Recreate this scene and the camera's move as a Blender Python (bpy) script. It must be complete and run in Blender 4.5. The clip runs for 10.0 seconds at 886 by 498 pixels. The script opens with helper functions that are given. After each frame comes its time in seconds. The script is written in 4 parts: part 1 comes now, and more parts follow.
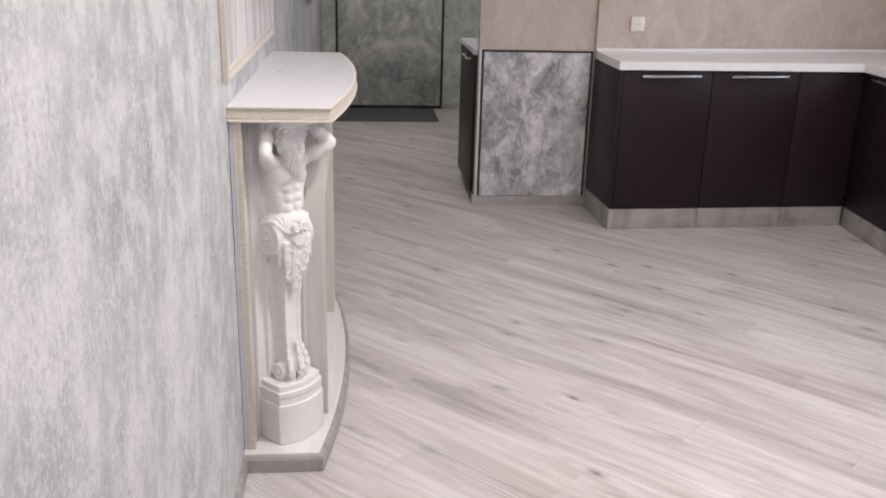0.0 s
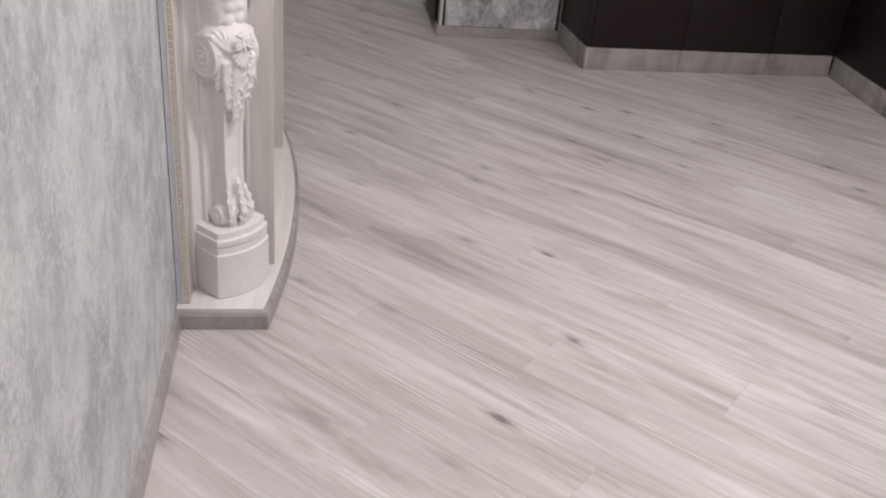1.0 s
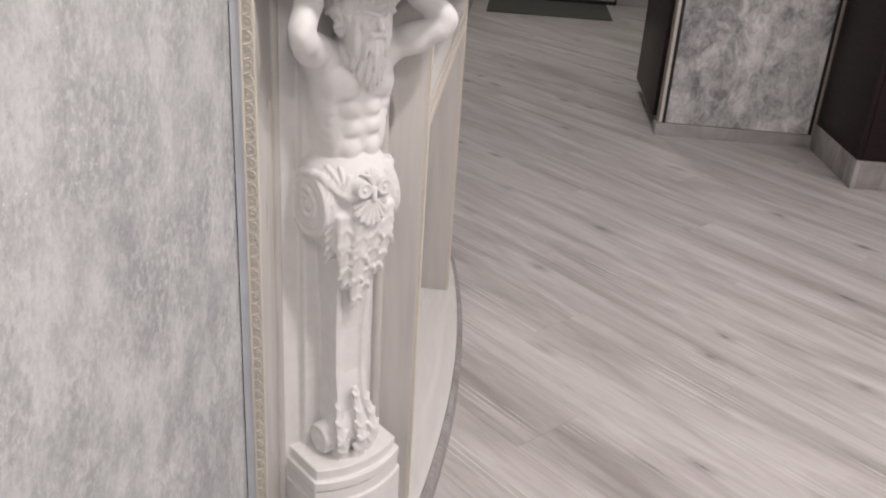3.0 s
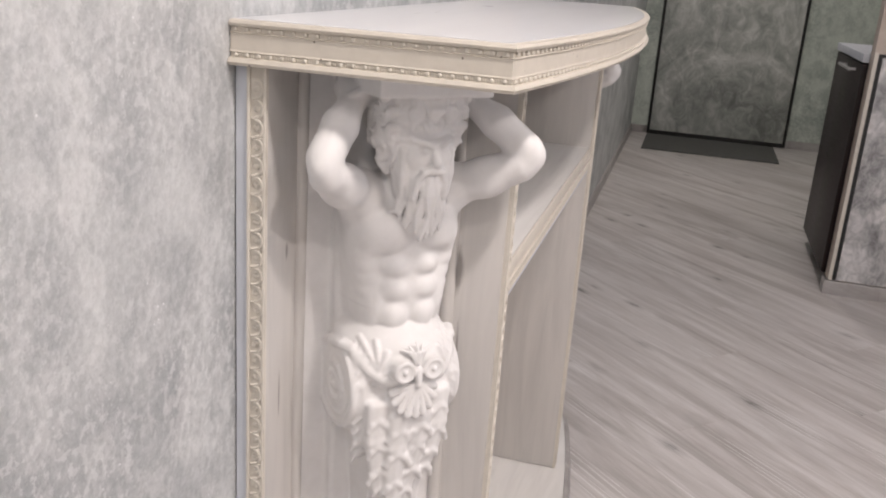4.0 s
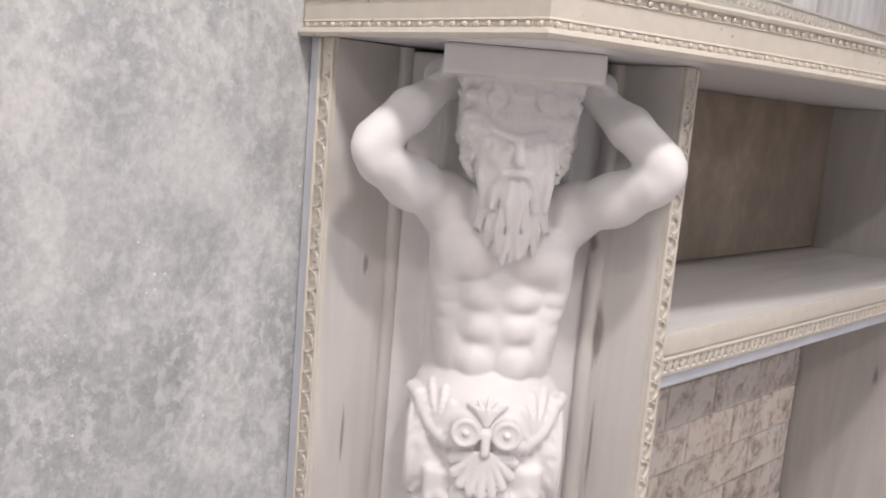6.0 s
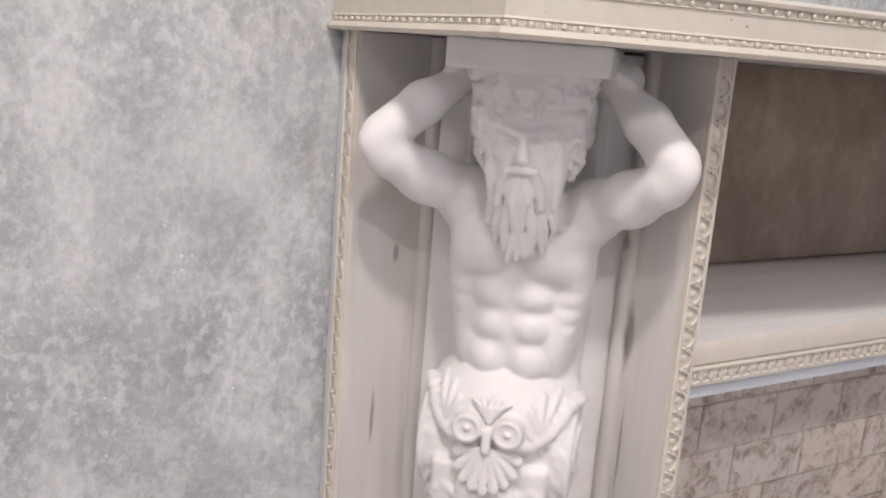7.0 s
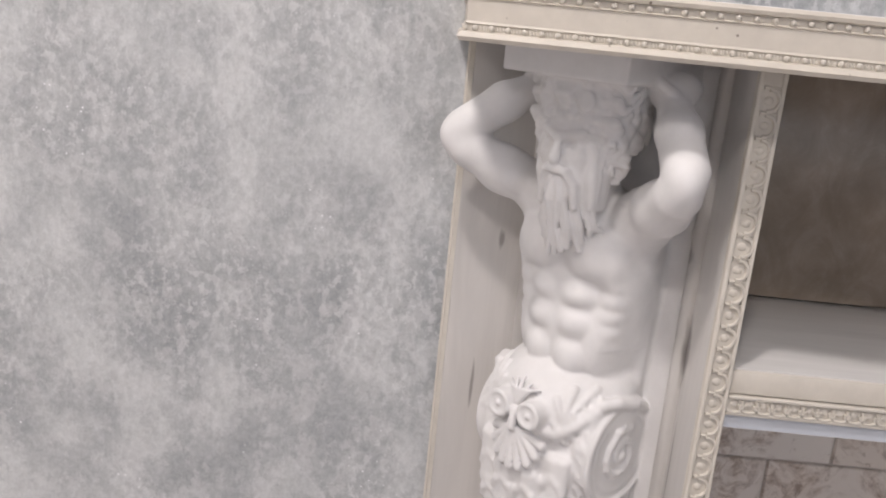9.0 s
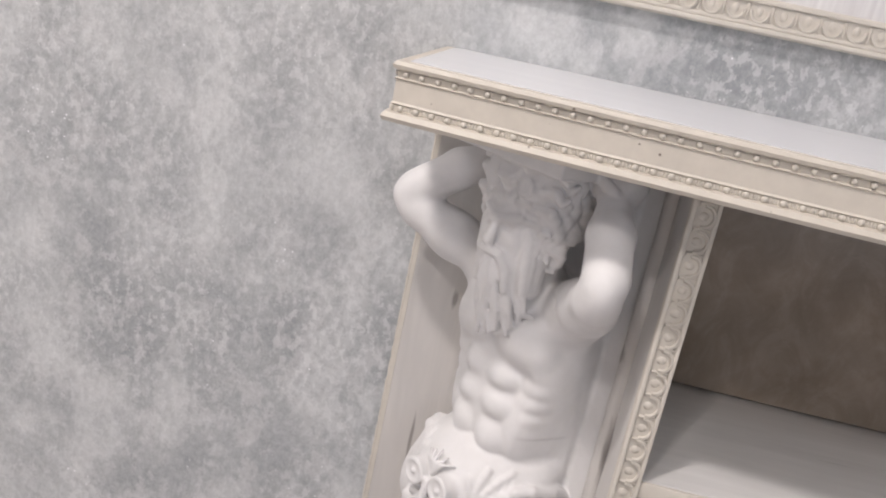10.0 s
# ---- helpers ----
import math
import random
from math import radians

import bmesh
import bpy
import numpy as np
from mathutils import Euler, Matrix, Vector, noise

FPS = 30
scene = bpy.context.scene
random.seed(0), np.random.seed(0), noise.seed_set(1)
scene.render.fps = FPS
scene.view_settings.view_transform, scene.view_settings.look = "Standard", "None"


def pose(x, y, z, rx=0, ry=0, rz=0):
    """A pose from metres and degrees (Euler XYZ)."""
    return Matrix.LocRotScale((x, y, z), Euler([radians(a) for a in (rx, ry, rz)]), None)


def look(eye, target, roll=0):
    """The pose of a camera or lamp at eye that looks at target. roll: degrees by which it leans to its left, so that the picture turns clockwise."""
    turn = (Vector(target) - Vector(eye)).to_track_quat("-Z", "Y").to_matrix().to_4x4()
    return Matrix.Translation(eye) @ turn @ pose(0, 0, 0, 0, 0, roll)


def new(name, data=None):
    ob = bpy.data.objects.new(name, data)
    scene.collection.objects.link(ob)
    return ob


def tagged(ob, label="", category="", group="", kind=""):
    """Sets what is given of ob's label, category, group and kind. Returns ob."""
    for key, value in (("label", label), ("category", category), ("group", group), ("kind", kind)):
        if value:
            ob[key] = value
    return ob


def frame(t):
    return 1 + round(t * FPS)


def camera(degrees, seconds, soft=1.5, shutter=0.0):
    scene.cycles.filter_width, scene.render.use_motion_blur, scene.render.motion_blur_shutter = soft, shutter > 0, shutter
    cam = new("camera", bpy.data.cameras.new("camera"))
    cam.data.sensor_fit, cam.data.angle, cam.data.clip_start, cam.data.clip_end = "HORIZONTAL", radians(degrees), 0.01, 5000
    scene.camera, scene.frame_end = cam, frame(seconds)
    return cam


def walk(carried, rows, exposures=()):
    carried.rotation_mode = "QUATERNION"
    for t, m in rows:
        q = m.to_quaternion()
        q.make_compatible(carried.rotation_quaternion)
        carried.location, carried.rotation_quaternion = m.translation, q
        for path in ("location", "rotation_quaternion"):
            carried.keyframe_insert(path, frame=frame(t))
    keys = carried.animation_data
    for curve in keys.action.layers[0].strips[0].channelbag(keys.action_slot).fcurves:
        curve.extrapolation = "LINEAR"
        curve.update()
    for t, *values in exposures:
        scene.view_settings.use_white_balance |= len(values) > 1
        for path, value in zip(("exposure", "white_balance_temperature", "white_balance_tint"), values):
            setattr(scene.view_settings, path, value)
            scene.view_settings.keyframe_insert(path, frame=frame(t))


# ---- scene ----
cam = camera(52.6, 10.0, soft=2.0)
PATH = [
    (0, (0.352, -2.415, 1.511), (0.536, -0.527, 0.876), 1.5),
    (0.5, (0.345, -2.279, 1.427), (0.511, -0.494, 0.541), 2.1),
    (1, (0.336, -2.06, 1.371), (0.637, -0.329, 0.417), 5.5),
    (1.5, (0.386, -1.844, 1.31), (0.681, -0.108, 0.363), 5.3),
    (2, (0.469, -1.592, 1.279), (0.475, 0.206, 0.403), 4.8),
    (2.2, (0.462, -1.502, 1.266), (0.376, 0.299, 0.399), 4.2),
    (3.3, (0.349, -1.003, 1.21), (0.225, 0.819, 0.394), 3.6),
    (3.5, (0.362, -0.938, 1.211), (0.219, 0.918, 0.479), 3.0),
    (4, (0.424, -0.777, 1.162), (-0.057, 1.068, 0.557), 4.1),
    (4.5, (0.43, -0.665, 1.112), (-0.217, 1.17, 0.649), 4.7),
    (5, (0.429, -0.592, 1.044), (-0.359, 1.208, 0.667), 6.0),
    (5.5, (0.537, -0.525, 1.009), (-0.664, 1.042, 0.686), 5.3),
    (6.8, (0.751, -0.358, 1.033), (-0.84, 0.783, 0.626), 4.6),
    (7, (0.758, -0.322, 1.048), (-0.918, 0.679, 0.614), 4.5),
    (7.5, (0.749, -0.205, 1.03), (-1.01, 0.633, 0.577), 4.9),
    (8, (0.804, -0.112, 1.038), (-1.088, 0.385, 0.621), 4.6),
    (8.5, (0.884, -0.049, 1.05), (-1.055, 0.112, 0.585), 5.5),
    (9, (0.927, -0.005, 1.072), (-1.01, 0.007, 0.575), 5.7),
    (9.5, (0.901, 0.048, 1.113), (-1.029, -0.091, 0.608), 11.0),
    (10, (0.889, 0.103, 1.153), (-1.028, -0.045, 0.603), 12.0),
]
walk(cam, [(t, look(eye, target, roll)) for t, eye, target, roll in PATH],
     exposures=[(0.0, 0.32, 6400, 20), (0.5, 0.10, 6400, 20), (2.0, 0.02, 6500, 18), (3.5, 0.22, 6560, 18), (4.5, 0.27, 6600, 18), (5.5, 0.27, 6500, 18), (7.5, 0.10, 6450, 18), (10.0, 0.03, 6400, 17)])

# ---- world and light ----
world = bpy.data.worlds.new("sky")
scene.world = world
world.use_nodes = True
wn = world.node_tree
sky = wn.nodes.new("ShaderNodeTexSky")
sky.sky_type, sky.sun_disc = "NISHITA", False
sky.sun_elevation, sky.sun_rotation = radians(40), radians(120)
wn.nodes["Background"].inputs["Strength"].default_value = 0.1
wn.links.new(sky.outputs[0], wn.nodes["Background"].inputs["Color"])


def area_lamp(name, m, sx, sy, watts, colour):
    lamp = bpy.data.lights.new(name, "AREA")
    lamp.shape, lamp.size, lamp.size_y, lamp.energy, lamp.color = "RECTANGLE", sx, sy, watts * 1.15, colour
    ob = new(name, lamp)
    ob.matrix_world = m
    return ob


CEIL = 2.6
# daylight in the east window and in an assumed, unseen south one, and the ceiling lamps
area_lamp("window_light_east", pose(3.82, 0.9, 1.6, 0, 90, 0), 1.3, 1.9, 11, (0.80, 0.90, 1.0))
area_lamp("assumed_window_light_south", pose(1.9, -3.96, 1.55, 90, 0, 180), 2.2, 1.5, 8, (0.86, 0.93, 1.0))
# first lamp follows the mantel's shadow; the other five are unseen, added as fill
DOWNLIGHTS = ((1.13, -0.50, 20), (0.85, -1.9, 12.5), (2.3, -0.6, 20), (2.3, 1.2, 9), (0.60, 4.7, 14), (0.95, -3.2, 9))
for lx, ly, lw in DOWNLIGHTS:
    area_lamp("assumed_downlight_glow", pose(lx, ly, CEIL - 0.035), 0.16, 0.16, lw, (1.0, 0.95, 0.88))


# ---- materials ----
class Mat:
    """A small builder of node materials."""

    def __init__(self, name, rough=0.5, metal=0.0):
        self.m = bpy.data.materials.new(name)
        self.m.use_nodes = True
        self.t = self.m.node_tree
        self.bsdf = self.t.nodes["Principled BSDF"]
        self.bsdf.inputs["Roughness"].default_value = rough
        self.bsdf.inputs["Metallic"].default_value = metal
        self.pos = self.add("ShaderNodeTexCoord").outputs["Object"]

    def add(self, kind, **props):
        n = self.t.nodes.new(kind)
        for k, v in props.items():
            n.inputs[k.replace("_", " ")].default_value = v
        return n

    def link(self, a, b):
        self.t.links.new(a, b)

    def mapped(self, scale, turn=(0, 0, 0), random_shift=0.0):
        n = self.add("ShaderNodeMapping")
        n.inputs["Scale"].default_value = scale
        n.inputs["Rotation"].default_value = [radians(a) for a in turn]
        self.link(self.pos, n.inputs["Vector"])
        if random_shift:
            info = self.add("ShaderNodeObjectInfo")
            mul = self.add("ShaderNodeVectorMath")
            mul.operation = "SCALE"
            mul.inputs[0].default_value = (random_shift, random_shift * 0.7, random_shift * 1.3)
            self.link(info.outputs["Random"], mul.inputs["Scale"])
            self.link(mul.outputs[0], n.inputs["Location"])
        return n.outputs[0]

    def noise(self, vec, scale, detail=4, rough=0.55, distort=0.0):
        n = self.add("ShaderNodeTexNoise", Scale=scale, Detail=detail, Roughness=rough, Distortion=distort)
        self.link(vec, n.inputs["Vector"])
        return n.outputs["Fac"]

    def ramp(self, fac, stops):
        n = self.add("ShaderNodeValToRGB")
        e = n.color_ramp.elements
        while len(e) < len(stops):
            e.new(0.5)
        for k, (p, c) in zip(e, stops):
            k.position = p
            k.color = (*c, 1) if len(c) == 3 else c
        self.link(fac, n.inputs["Fac"])
        return n.outputs["Color"]

    def mix(self, fac, a, b, mode="MIX"):
        n = self.t.nodes.new("ShaderNodeMix")
        n.data_type, n.blend_type = "RGBA", mode
        for src, sock in ((fac, n.inputs[0]), (a, n.inputs[6]), (b, n.inputs[7])):
            if isinstance(src, (int, float)):
                sock.default_value = src
            elif isinstance(src, tuple):
                sock.default_value = (*src, 1)
            else:
                self.link(src, sock)
        return n.outputs[2]

    def colour(self, c):
        if isinstance(c, tuple):
            self.bsdf.inputs["Base Color"].default_value = (*c, 1)
        else:
            self.link(c, self.bsdf.inputs["Base Color"])
        return self

    def rough(self, fac, lo, hi):
        n = self.add("ShaderNodeMapRange")
        n.inputs["To Min"].default_value, n.inputs["To Max"].default_value = lo, hi
        self.link(fac, n.inputs["Value"])
        self.link(n.outputs[0], self.bsdf.inputs["Roughness"])
        return self

    def bump(self, fac, strength, distance=0.002, under=None):
        n = self.add("ShaderNodeBump", Strength=strength, Distance=distance)
        self.link(fac, n.inputs["Height"])
        if under is not None:
            self.link(under, n.inputs["Normal"])
        self.link(n.outputs[0], self.bsdf.inputs["Normal"])
        return n.outputs[0]


def G(v, warm=0.0):
    return (v * (1 + warm), v, v * (1 - warm))


def mat_plaster_wall(name="silvery_wall_plaster", tint=(1, 1, 1), fleck_glints=True):
    """Grey decorative plaster: clouds, drawn-out downward strokes, crusty grain, silver glitter with its glints
    painted white.
    """
    b = Mat(name, 0.62)
    big = b.noise(b.mapped((1, 1, 0.8)), 2.4, 4, 0.55, 0.3)
    cloud = b.noise(b.mapped((1, 1, 0.85)), 8, 7, 0.60, 0.15)
    blot = b.noise(b.mapped((1, 1, 0.8)), 26, 8, 0.70, 0.0)
    crust = b.noise(b.mapped((1, 1, 0.9)), 130, 6, 0.75, 0.2)
    area = b.ramp(b.noise(b.mapped((1, 1, 1)), 4.5, 3, 0.6), [(0.44, (0.15, 0.15, 0.15)), (0.58, (1, 1, 1))])

    def two(fac, p, lo, q, hi):
        return b.ramp(fac, [(p, (lo * 0.945 * tint[0], lo * tint[1], lo * 1.03 * tint[2])), (q, (hi * 0.975 * tint[0], hi * tint[1], hi * tint[2]))])

    c = b.mix(0.5, two(big, 0.40, 0.32, 0.60, 0.64), two(cloud, 0.38, 0.30, 0.62, 0.68))
    # thin pale skim coats with broken edges, and bare patches between them
    skim = b.ramp(cloud, [(0.535, (0, 0, 0)), (0.550, (0.38, 0.38, 0.38)), (0.66, (0.55, 0.55, 0.55))])
    flake = b.ramp(blot, [(0.525, (0, 0, 0)), (0.56, (0.36, 0.36, 0.36))])
    pit = b.ramp(blot, [(0.41, (0.32, 0.32, 0.32)), (0.45, (0, 0, 0))])
    c = b.mix(skim, c, (0.605 * tint[0], 0.62 * tint[1], 0.62 * tint[2]))
    c = b.mix(flake, c, (0.66 * tint[0], 0.662 * tint[1], 0.665 * tint[2]))
    c = b.mix(pit, c, (0.315 * tint[0], 0.33 * tint[1], 0.345 * tint[2]))
    c = b.mix(0.16, c, two(crust, 0.40, 0.20, 0.62, 0.80))
    chip = b.noise(b.mapped((1, 1, 0.9)), 85, 5, 0.62, 0.0)
    light = b.ramp(chip, [(0.54, (0, 0, 0)), (0.57, (0.42, 0.42, 0.42))])
    dark = b.ramp(chip, [(0.39, (0.28, 0.28, 0.28)), (0.43, (0, 0, 0))])
    c = b.mix(b.mix(1.0, light, area, "MULTIPLY"), c, (0.71 * tint[0], 0.72 * tint[1], 0.72 * tint[2]))
    c = b.mix(b.mix(1.0, dark, area, "MULTIPLY"), c, (0.27 * tint[0], 0.28 * tint[1], 0.29 * tint[2]))
    b.bump(b.mix(area, blot, b.mix(0.5, crust, chip)), 0.9, 0.003)
    if fleck_glints:
        vor = b.add("ShaderNodeTexVoronoi", Scale=125.0)
        b.link(b.pos, vor.inputs["Vector"])
        size = b.ramp(vor.outputs["Distance"], [(0.09, (1, 1, 1)), (0.15, (0, 0, 0))])
        patch = b.ramp(b.noise(b.mapped((1, 1, 1)), 9, 3), [(0.50, (0, 0, 0)), (0.62, (1, 1, 1))])
        pick = b.ramp(vor.outputs["Color"], [(0.66, (0, 0, 0)), (0.68, (1, 1, 1))])
        m = b.mix(1.0, b.mix(1.0, size, patch, "MULTIPLY"), pick, "MULTIPLY")
        # the sparkle of the glitter is painted in as near-white dots
        c = b.mix(m, c, (0.93, 0.93, 0.95))
        b.rough(m, 0.62, 0.18)
    b.colour(c)
    return b.m


def mat_marble_paper(name, lo, mid, hi, turn=(0, 0, 0), scale=2.2, rough=0.45):
    """Marble-look sheet with drifting veins."""
    b = Mat(name, rough)
    v = b.mapped((1, 1, 0.75), turn)
    big = b.noise(v, scale, 7, 0.62, 1.4)
    fine = b.noise(v, scale * 6, 7, 0.7, 0.9)
    base = b.ramp(big, [(0.36, lo), (0.49, mid), (0.60, hi)])
    grain = b.ramp(fine, [(0.38, lo), (0.52, mid), (0.62, hi)])
    b.colour(b.mix(0.42, base, grain))
    b.bump(fine, 0.08)
    return b.m


def mat_laminate(name="laminate", tone=1.0):
    """Whitewashed grey-oak laminate: each board runs along its own x."""
    b = Mat(name, 0.40)
    room = b.add("ShaderNodeMapping")
    room.inputs["Rotation"].default_value = (0, 0, radians(45))
    run = b.add("ShaderNodeMapping")
    run.inputs["Scale"].default_value = (0.55, 6.0, 1)
    b.link(b.add("ShaderNodeNewGeometry").outputs["Position"], room.inputs["Vector"])
    b.link(room.outputs[0], run.inputs["Vector"])
    wide = b.noise(run.outputs[0], 1.2, 5, 0.60, 1.3)
    band = b.noise(b.mapped((0.9, 10, 4), random_shift=37.0), 1.5, 6, 0.62, 1.5)
    grain = b.noise(b.mapped((5.0, 85, 20), random_shift=61.0), 2.0, 6, 0.68, 1.2)
    # thin pale growth lines, arched along the board, here and there
    wave = b.add("ShaderNodeTexWave", Scale=1.0, Distortion=7.0, Detail=3.0, Detail_Scale=0.8)
    wave.bands_direction = "Y"
    b.link(b.mapped((0.55, 20, 1), random_shift=17.0), wave.inputs["Vector"])
    lines = b.mix(1.0, b.ramp(wave.outputs["Fac"], [(0.86, (0, 0, 0)), (0.97, (0.85, 0.85, 0.85))]), b.ramp(b.noise(b.mapped((1.6, 7, 1), random_shift=29.0), 1.4, 3), [(0.54, (0, 0, 0)), (0.64, (1, 1, 1))]), "MULTIPLY")
    k = tone
    c = b.ramp(band, [(0.28, (0.40 * k, 0.375 * k, 0.36 * k)), (0.42, (0.50 * k, 0.475 * k, 0.462 * k)), (0.56, (0.57 * k, 0.548 * k, 0.54 * k)), (0.74, (0.64 * k, 0.625 * k, 0.617 * k))])
    c = b.mix(0.9, c, b.ramp(wide, [(0.34, (0.68, 0.66, 0.645)), (0.45, (0.88, 0.87, 0.865)), (0.58, (1.05, 1.05, 1.05))]), "MULTIPLY")
    c = b.mix(0.42, c, b.ramp(grain, [(0.30, (0.66, 0.645, 0.635)), (0.44, (0.93, 0.925, 0.92)), (0.60, (1.0, 1.0, 1.0)), (0.70, (1.16, 1.16, 1.17))]), "MULTIPLY")
    c = b.mix(lines, c, (0.72 * k, 0.715 * k, 0.71 * k))
    # knots: a few short dark eyes, each drawn out along the board
    vor = b.add("ShaderNodeTexVoronoi", Scale=1.0)
    b.link(b.mapped((4.4, 10.5, 0.0), random_shift=23.0), vor.inputs["Vector"])
    ragged = b.mix(0.35, vor.outputs["Distance"], grain)
    pick = b.ramp(vor.outputs["Color"], [(0.60, (0, 0, 0)), (0.63, (1, 1, 1))])
    eye = b.ramp(ragged, [(0.222, (0.85, 0.85, 0.85)), (0.255, (0.30, 0.30, 0.30)), (0.37, (0, 0, 0))])
    c = b.mix(b.mix(1.0, eye, pick, "MULTIPLY"), c, (0.13 * k, 0.12 * k, 0.115 * k))
    info = b.add("ShaderNodeObjectInfo")
    c = b.mix(1.0, c, b.ramp(info.outputs["Random"], [(0.0, (0.96, 0.955, 0.95)), (0.5, (1, 1, 1)), (1.0, (0.99, 0.975, 0.965))]), "MULTIPLY")
    b.colour(c)
    b.rough(grain, 0.46, 0.32)
    b.bump(grain, 0.22, 0.001)
    return b.m


def mat_paint(name, base, dark, rough=0.5, streak=(9, 9, 0.9), amount=0.35, spots=False):
    """White-rubbed timber veneer with faint grey streaks and a few dark cracks."""
    b = Mat(name, rough)
    v = b.mapped(streak)
    s = b.noise(v, 3.0, 6, 0.62, 0.5)
    crack = b.noise(b.mapped(tuple(2.2 * k for k in streak)), 1.6, 3, 0.5, 0.9)
    c = b.mix(amount, base, b.ramp(s, [(0.32, dark), (0.60, base)]))
    line = b.ramp(crack, [(0.22, (1, 1, 1)), (0.27, (0, 0, 0))])
    c = b.mix(line, c, tuple(0.45 * k for k in dark))
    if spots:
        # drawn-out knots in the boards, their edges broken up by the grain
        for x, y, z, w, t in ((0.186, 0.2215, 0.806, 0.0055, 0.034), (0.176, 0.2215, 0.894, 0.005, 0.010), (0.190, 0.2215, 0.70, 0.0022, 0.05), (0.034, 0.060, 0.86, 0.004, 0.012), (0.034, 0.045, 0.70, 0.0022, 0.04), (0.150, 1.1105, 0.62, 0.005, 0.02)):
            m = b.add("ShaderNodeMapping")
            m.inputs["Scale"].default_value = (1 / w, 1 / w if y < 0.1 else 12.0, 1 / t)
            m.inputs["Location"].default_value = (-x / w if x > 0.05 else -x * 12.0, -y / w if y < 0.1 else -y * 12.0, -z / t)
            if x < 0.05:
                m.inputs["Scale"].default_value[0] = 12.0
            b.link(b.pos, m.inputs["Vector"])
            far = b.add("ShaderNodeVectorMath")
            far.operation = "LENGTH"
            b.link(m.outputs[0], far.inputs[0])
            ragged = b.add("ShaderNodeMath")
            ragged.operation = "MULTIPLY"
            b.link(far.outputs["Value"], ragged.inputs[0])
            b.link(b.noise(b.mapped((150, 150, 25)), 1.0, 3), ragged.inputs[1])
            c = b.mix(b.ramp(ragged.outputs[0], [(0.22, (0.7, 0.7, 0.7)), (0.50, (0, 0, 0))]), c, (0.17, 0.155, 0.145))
    b.colour(c)
    b.bump(s, 0.12, 0.001)
    return b.m


def mat_cast(name, base, rough=0.55, speck=True):
    """Painted cast moulding with pin holes."""
    b = Mat(name, rough)
    n = b.noise(b.pos, 60, 5, 0.6)
    c = b.ramp(n, [(0.3, tuple(0.9 * k for k in base)), (0.7, base)])
    if speck:
        vor = b.add("ShaderNodeTexVoronoi", Scale=70.0)
        b.link(b.pos, vor.inputs["Vector"])
        dot = b.ramp(vor.outputs["Distance"], [(0.06, (1, 1, 1)), (0.09, (0, 0, 0))])
        pick = b.ramp(vor.outputs["Color"], [(0.50, (0, 0, 0)), (0.52, (1, 1, 1))])
        c = b.mix(b.mix(1.0, dot, pick, "MULTIPLY"), c, (0.17, 0.14, 0.11))
    b.colour(c)
    b.bump(n, 0.10, 0.001)
    return b.m


def mat_plain(name, base, rough=0.5, metal=0.0, vary=0.12, scale=14):
    b = Mat(name, rough, metal)
    n = b.noise(b.pos, scale, 5, 0.6)
    b.colour(b.ramp(n, [(0.3, tuple(k * (1 - vary) for k in base)), (0.7, tuple(min(1, k * (1 + vary)) for k in base))]))
    b.bump(n, 0.05)
    return b.m


def mat_dark_wood():
    b = Mat("dark_wenge", 0.38)
    g = b.noise(b.mapped((3, 3, 40)), 3.0, 6, 0.65, 0.3)
    b.colour(b.ramp(g, [(0.3, (0.012, 0.007, 0.0072)), (0.7, (0.025, 0.0150, 0.0150))]))
    b.rough(g, 0.5, 0.36)
    b.bsdf.inputs["Specular IOR Level"].default_value = 0.22
    b.bump(g, 0.15, 0.001)
    return b.m


def mat_travertine():
    b = Mat("travertine_brick", 0.6)
    v = b.mapped((1, 1, 1), random_shift=19.0)
    n = b.noise(v, 42, 8, 0.74, 1.4)
    blot = b.noise(v, 14, 5, 0.65, 1.2)
    info = b.add("ShaderNodeObjectInfo")
    tone = b.ramp(info.outputs["Random"], [(0.0, (0.84, 0.80, 0.77)), (0.5, (1, 0.98, 0.96)), (1.0, (0.96, 0.90, 0.84))])
    c = b.mix(b.ramp(blot, [(0.40, (1, 1, 1)), (0.56, (0, 0, 0))]), (0.78, 0.75, 0.72), b.ramp(n, [(0.40, (0.33, 0.27, 0.235)), (0.50, (0.52, 0.45, 0.40)), (0.58, (0.74, 0.70, 0.66))]))
    c = b.mix(b.ramp(n, [(0.34, (0.8, 0.8, 0.8)), (0.42, (0, 0, 0))]), c, (0.38, 0.315, 0.27))
    b.colour(b.mix(1.0, c, tone, "MULTIPLY"))
    b.bump(n, 0.25, 0.0015)
    return b.m


def mat_plaster():
    b = Mat("white_gypsum", 0.6)
    n = b.noise(b.pos, 45, 5, 0.6)
    b.colour(b.ramp(n, [(0.3, (0.69, 0.68, 0.67)), (0.7, (0.75, 0.74, 0.735))]))
    b.bump(n, 0.05, 0.001)
    return b.m


WALL = mat_plaster_wall()
HALL_WALL = mat_plaster_wall("greenish_hall_plaster", (0.93, 1.0, 0.90), False)
BEIGE_WALL = mat_marble_paper("beige_kitchen_plaster", (0.43, 0.36, 0.31), (0.50, 0.43, 0.375), (0.57, 0.50, 0.45), scale=3.5, rough=0.6)
GREY_MARBLE = mat_marble_paper("grey_marble_paper", (0.17, 0.17, 0.175), (0.52, 0.52, 0.525), (0.82, 0.795, 0.79), (10, 20, 35), 4.0)
